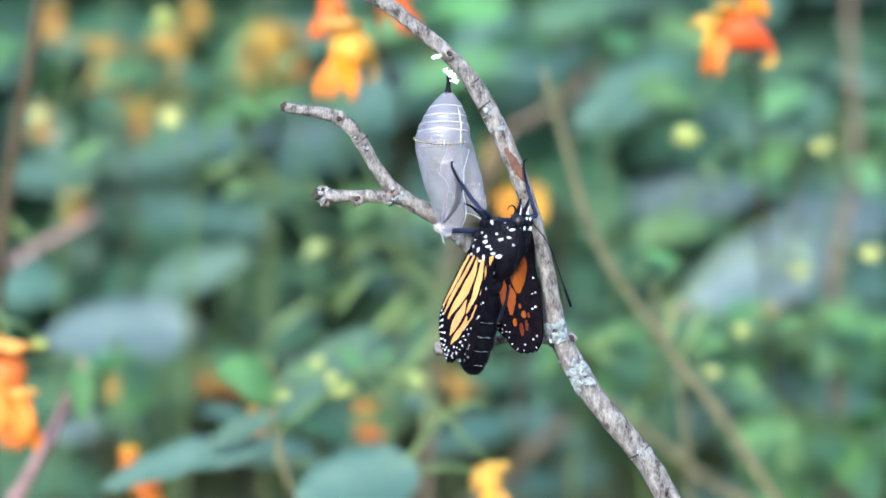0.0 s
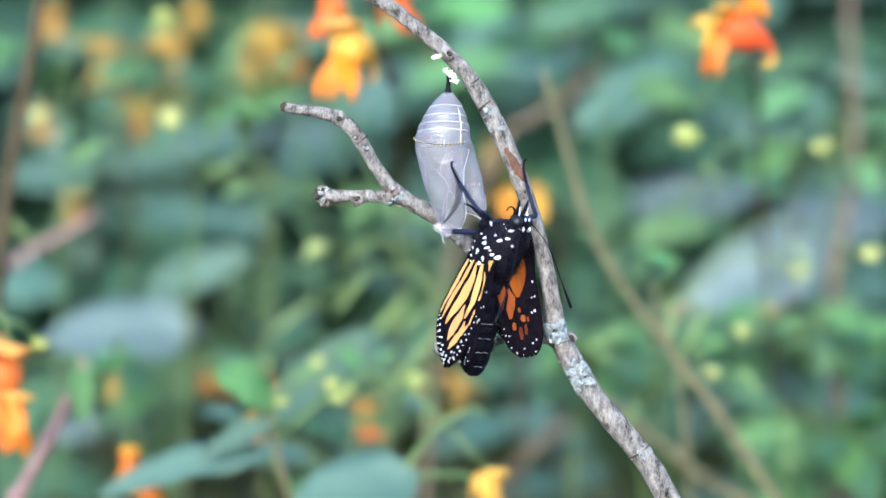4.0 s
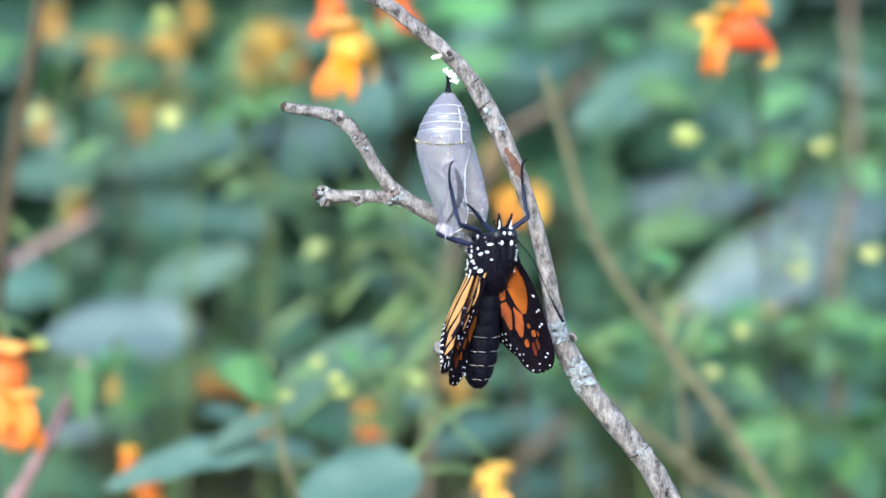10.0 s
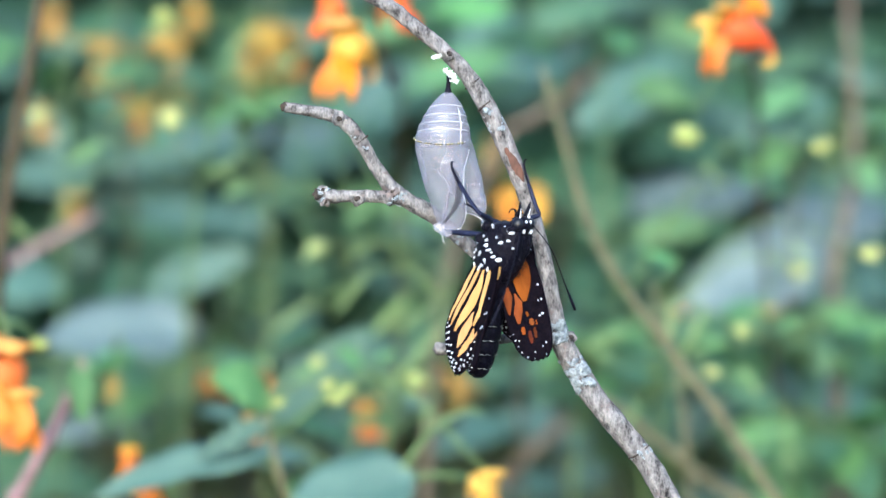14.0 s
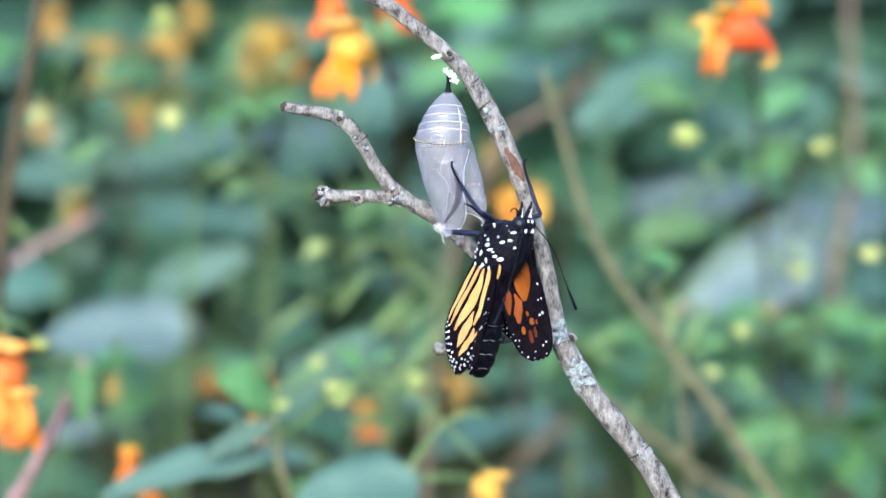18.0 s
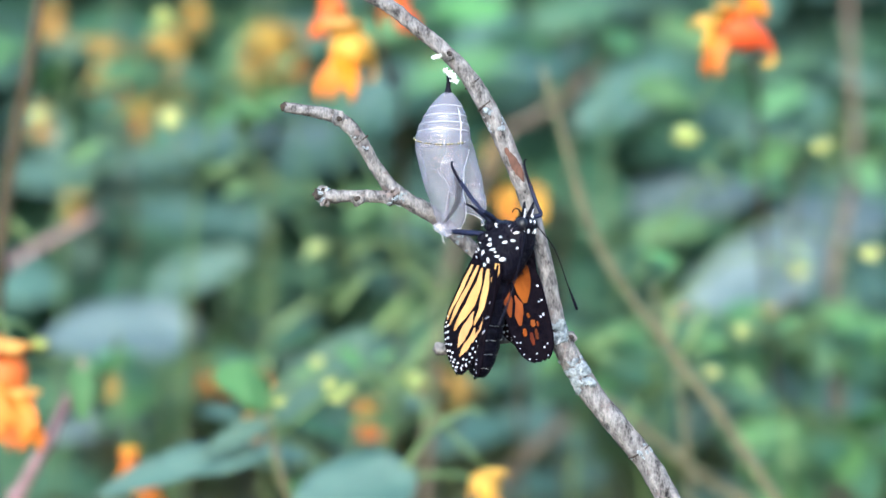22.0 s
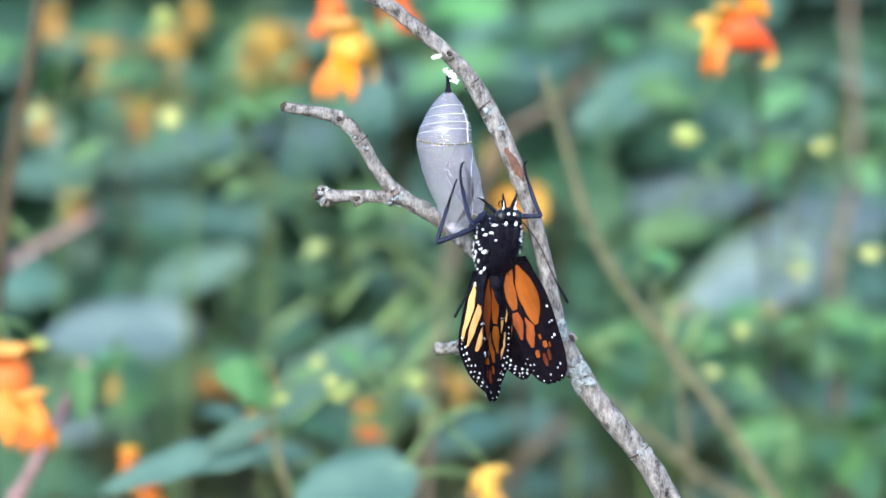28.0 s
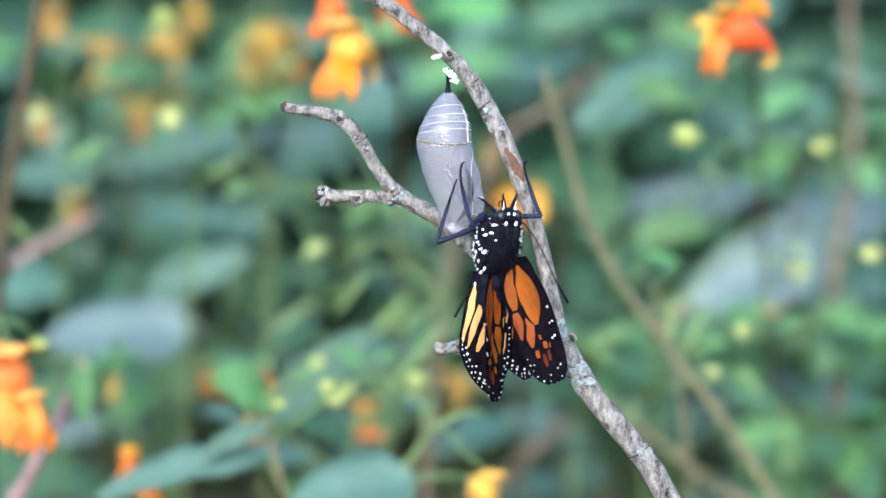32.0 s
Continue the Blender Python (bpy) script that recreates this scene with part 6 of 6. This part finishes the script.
def motions():
    dense = [round(5.3 + 0.1 * i, 1) for i in range(62)] + [round(22.8 + 0.1 * i, 1) for i in range(14)]
    times = sorted(set([0.0, 1.0, 2.0, 3.0, 4.0, 5.0] + dense + [12.0, 13.0, 14.0, 15.0, 16.0, 17.0, 18.0, 19.0, 20.0, 21.0, 22.0, 25.0, 26.5, 28.0, 30.0, 32.0]))
    walk(FLY, [(t, fly_at(t)) for t in times])
    for leg in LEGS:
        upper, lower = [], []
        for t in times:
            m = fly_at(t)
            hip = m @ (Vector(leg["hip"]) * 0.001)
            foot = Vector(leg["foot"]).lerp(Vector(leg["later"]), ease(t, 23.1, 23.8))
            pole = m.to_3x3() @ Vector(leg["pole"]) if leg["turns"] else leg["pole"]
            k, foot = knee(hip, foot, leg["l1"], leg["l2"], pole)
            inv = m.inverted()
            upper.append((t, inv @ bone(hip, k)))
            lower.append((t, inv @ bone(k, foot)))
        walk(leg["femur"], upper)
        walk(leg["tibia"], lower)
    for ob, length, root, keys in WING_ROWS:
        rows = []
        for t, tip, top, bearing, back in keys:
            m = fly_at(t)
            rows.append((t, m.inverted() @ wing_pose(tip, top, (m @ Vector((root[0] * 0.001, root[1] * 0.001, 0))).y + back * 0.001, root[2], bearing, length)))
        walk(ob, rows)
    home = Matrix.Translation(HANG)
    rows = []
    for t in times:
        turn = fly_at(t).to_euler().z
        late = ease(t, 23.1, 23.8)
        sway = (1 - ease(math.degrees(turn), 5, 45)) * (1 - late)
        rows.append((t, home @ pose(0, 0, 0, 0, -1.8 * sway - 2.8 * late, 2 + 18 * late)))
    walk(SHELL_OB, rows)

    # the wind bends the low plant, and stirs the flower beside it
    base = NEAR.matrix_world.copy()
    gust = [(0, 0, 0), (1.5, 0, 4), (3.5, -2, 11), (5.5, 0, 9), (6.5, -11, 9), (7, 0, 9), (8, -14, 14), (8.5, 0, 6), (10, 4, 1), (11, -8, -3), (11.5, 4, -3), (12, -6, 0), (12.2, -30, 15),
            (12.5, -80, 60), (12.7, 20, 10), (12.9, 78, -15), (13.1, 65, -22), (13.3, 5, -18), (13.5, -46, -10), (13.7, -30, 6), (14, -6, 12), (14.5, 32, 13), (15.2, -8, 4), (16, 6, 8), (17, -4, 0), (17.5, -9, 17), (18, 0, 15), (18.5, -14, 14),
            (19, -5, 10), (20, -11, 18), (21, -11, 22), (22, -4, 11), (23, -2, 9), (24, -6, 12), (25, 3, 17), (25.5, -9, 5), (28, -2, 6), (29, 0, 8), (30, -8, 14), (31, -9, 15), (32, -6, 14)]
    walk(NEAR, [(t, base @ pose(dx * 0.00005, 0, -dz * 0.00014, dz * 0.01, dx * 0.0085, 0)) for t, dx, dz in gust])
    base = LEFT_FLOWER.matrix_world.copy()
    walk(LEFT_FLOWER, [(t, base @ pose(0, 0, -dz * 0.00005, 0, turn, 0)) for t, turn, dz in
                       ((0, 0, 0), (1, 0, 2), (2, 6, 10), (3.5, 6, 12), (5.5, 4, 14), (6.5, 5, 12), (8, 8, 12), (10, -2, 10), (12, 3, 6), (14, 0, 4), (17, 0, 0), (18, 0, 0), (18.5, 8, 14), (20, 5, 8), (22, -2, 4),
                        (23, 0, 0), (23.8, -10, 26), (25, -8, 28), (28, -9, 26), (30, -10, 28), (32, -8, 30))])


WING_ROWS = (  # wing, its length, root in the body's space and outward lean of the tip (mm), rows of seconds, tip, root, bearing of the front edge and shift backwards (mm)
    (L_HIND, HIND_SIZE, (-1.4, 0.4, 2.4), (
        (0, (1.17, -21.19), (7.03, -1.49), -45, 0),
        (3.5, (0.96, -21.73), (7.03, -1.81), -44, 0),
        (5.5, (-0.64, -23.11), (7.03, -3.09), -42, 0),
        (6, (-3.41, -20.13), (2.56, -2.02), -130, 0),
        (6.5, (-0.32, -23.00), (5.75, -3.09), -70, 0),
        (7, (6.50, -24.39), (8.95, -3.09), -3, 0),
        (7.5, (0.11, -23.32), (7.56, -3.09), -44, 0),
        (8, (-3.41, -20.13), (2.56, -2.02), -130, 0),
        (8.5, (-0.43, -22.47), (5.22, -4.15), -78, 0),
        (9, (6.60, -24.81), (8.52, -3.09), 0, 0),
        (9.5, (2.98, -24.17), (8.09, -3.09), -28, 0),
        (10.2, (-2.02, -22.47), (5.22, -4.15), -74, 0),
        (11, (2.98, -23.75), (8.09, -3.09), -38, 0),
        (14, (2.56, -23.54), (8.31, -3.09), -43, 0),
        (23, (2.98, -23.54), (7.88, -2.02), -38, 0),
        (23.8, (8.09, -26.52), (8.31, -2.24), 18, 3.4),
        (32, (9.05, -27.37), (8.63, -2.66), 18, 3.4),
    )),
    (R_HIND, HIND_SIZE, (4.0, 1.2, 0.0), (
        (0, (13.95, -18.00), (12.89, 0.11), -8, 0),
        (3.5, (13.95, -18.21), (12.89, 0.11), -8, 0),
        (5.5, (13.95, -19.60), (12.35, -0.96), -12, 0),
        (6, (12.89, -21.19), (9.37, -3.09), -102, 0),
        (6.5, (16.08, -20.13), (10.76, -1.49), -48, 0),
        (7, (15.02, -18.53), (15.02, -0.96), 13, 0),
        (7.5, (14.70, -19.60), (12.89, -0.96), -12, 0),
        (8, (12.89, -21.19), (9.37, -3.09), -102, 0),
        (8.5, (16.08, -20.13), (10.76, -1.49), -48, 0),
        (9, (16.08, -18.53), (14.48, -0.96), 4, 0),
        (9.5, (15.55, -19.06), (13.63, -0.96), -4, 0),
        (10.2, (14.48, -20.66), (9.16, -1.49), -48, 0),
        (11, (15.55, -18.53), (12.89, -0.96), -14, 0),
        (14, (15.55, -18.53), (12.89, -0.96), -14, 0),
        (23, (15.76, -19.60), (12.89, -0.96), -18, 0),
        (23.8, (15.12, -24.17), (12.67, -3.09), -16, 0),
        (32, (15.76, -24.71), (12.89, -3.62), -16, 0),
    )),
    (L_FORE, FORE_SIZE, (-2.6, -4.2, 7.0), (
        (0, (4.69, -21.19), (10.22, 2.24), -80, 4.5),
        (3.5, (4.69, -21.73), (10.22, 1.70), -80, 4.5),
        (5.5, (5.75, -22.04), (10.76, 1.17), -80, 4.5),
        (6, (-4.15, -22.68), (4.37, 0.11), -140, 4.5),
        (6.5, (1.70, -24.81), (8.95, -2.02), -118, 4.5),
        (7, (10.01, -25.45), (13.95, -0.96), -55, 4.5),
        (7.5, (6.82, -22.47), (11.29, 1.17), -80, 4.5),
        (8, (-4.15, -22.68), (4.37, 0.11), -140, 4.5),
        (8.5, (0.43, -25.24), (7.24, -3.09), -118, 4.5),
        (9, (10.22, -26.30), (13.95, -2.02), -60, 4.5),
        (9.5, (7.03, -23.86), (11.82, 0.11), -78, 4.5),
        (10.2, (-1.17, -24.81), (6.18, -2.02), -122, 4.5),
        (11, (5.75, -23.32), (10.86, 0.11), -82, 4.5),
        (14, (5.54, -23.11), (10.86, 0.11), -84, 4.5),
        (23, (6.60, -24.39), (10.44, 0.11), -84, 4.5),
        (23.8, (8.31, -27.26), (8.52, -2.24), -114, 4.5),
        (32, (9.48, -28.12), (9.16, -3.09), -114, 4.5),
    )),
    (R_FORE, FORE_SIZE, (2.2, -2.6, 3.0), (
        (0, (16.40, -19.49), (12.89, 3.30), 8, 1.5),
        (3.5, (16.40, -19.91), (12.67, 2.77), 6, 1.5),
        (5.5, (16.40, -22.58), (12.57, 1.17), 4, 1.5),
        (6, (15.55, -23.64), (6.18, -0.96), -58, 1.5),
        (6.5, (20.13, -22.04), (10.22, 0.11), -32, 1.5),
        (7, (15.55, -20.13), (15.55, 2.24), 42, 1.5),
        (7.5, (17.15, -22.04), (13.42, 1.17), 4, 1.5),
        (8, (15.55, -23.64), (6.18, -0.96), -58, 1.5),
        (8.5, (20.13, -21.83), (10.22, 0.11), -32, 1.5),
        (9, (17.47, -20.13), (15.02, 2.24), 26, 1.5),
        (9.5, (17.68, -21.19), (13.95, 1.17), 12, 1.5),
        (10.2, (18.21, -22.58), (8.95, 0.11), -32, 1.5),
        (11, (18.21, -21.41), (12.99, 1.17), 2, 1.5),
        (14, (18.42, -20.77), (12.89, 1.70), 0, 1.5),
        (23, (18.96, -21.19), (12.35, 2.24), -4, 1.5),
        (23.8, (20.87, -24.17), (12.14, 0.96), -10, 1.5),
        (32, (21.41, -24.92), (12.67, 0.53), -10, 1.5),
    )),
)
motions()
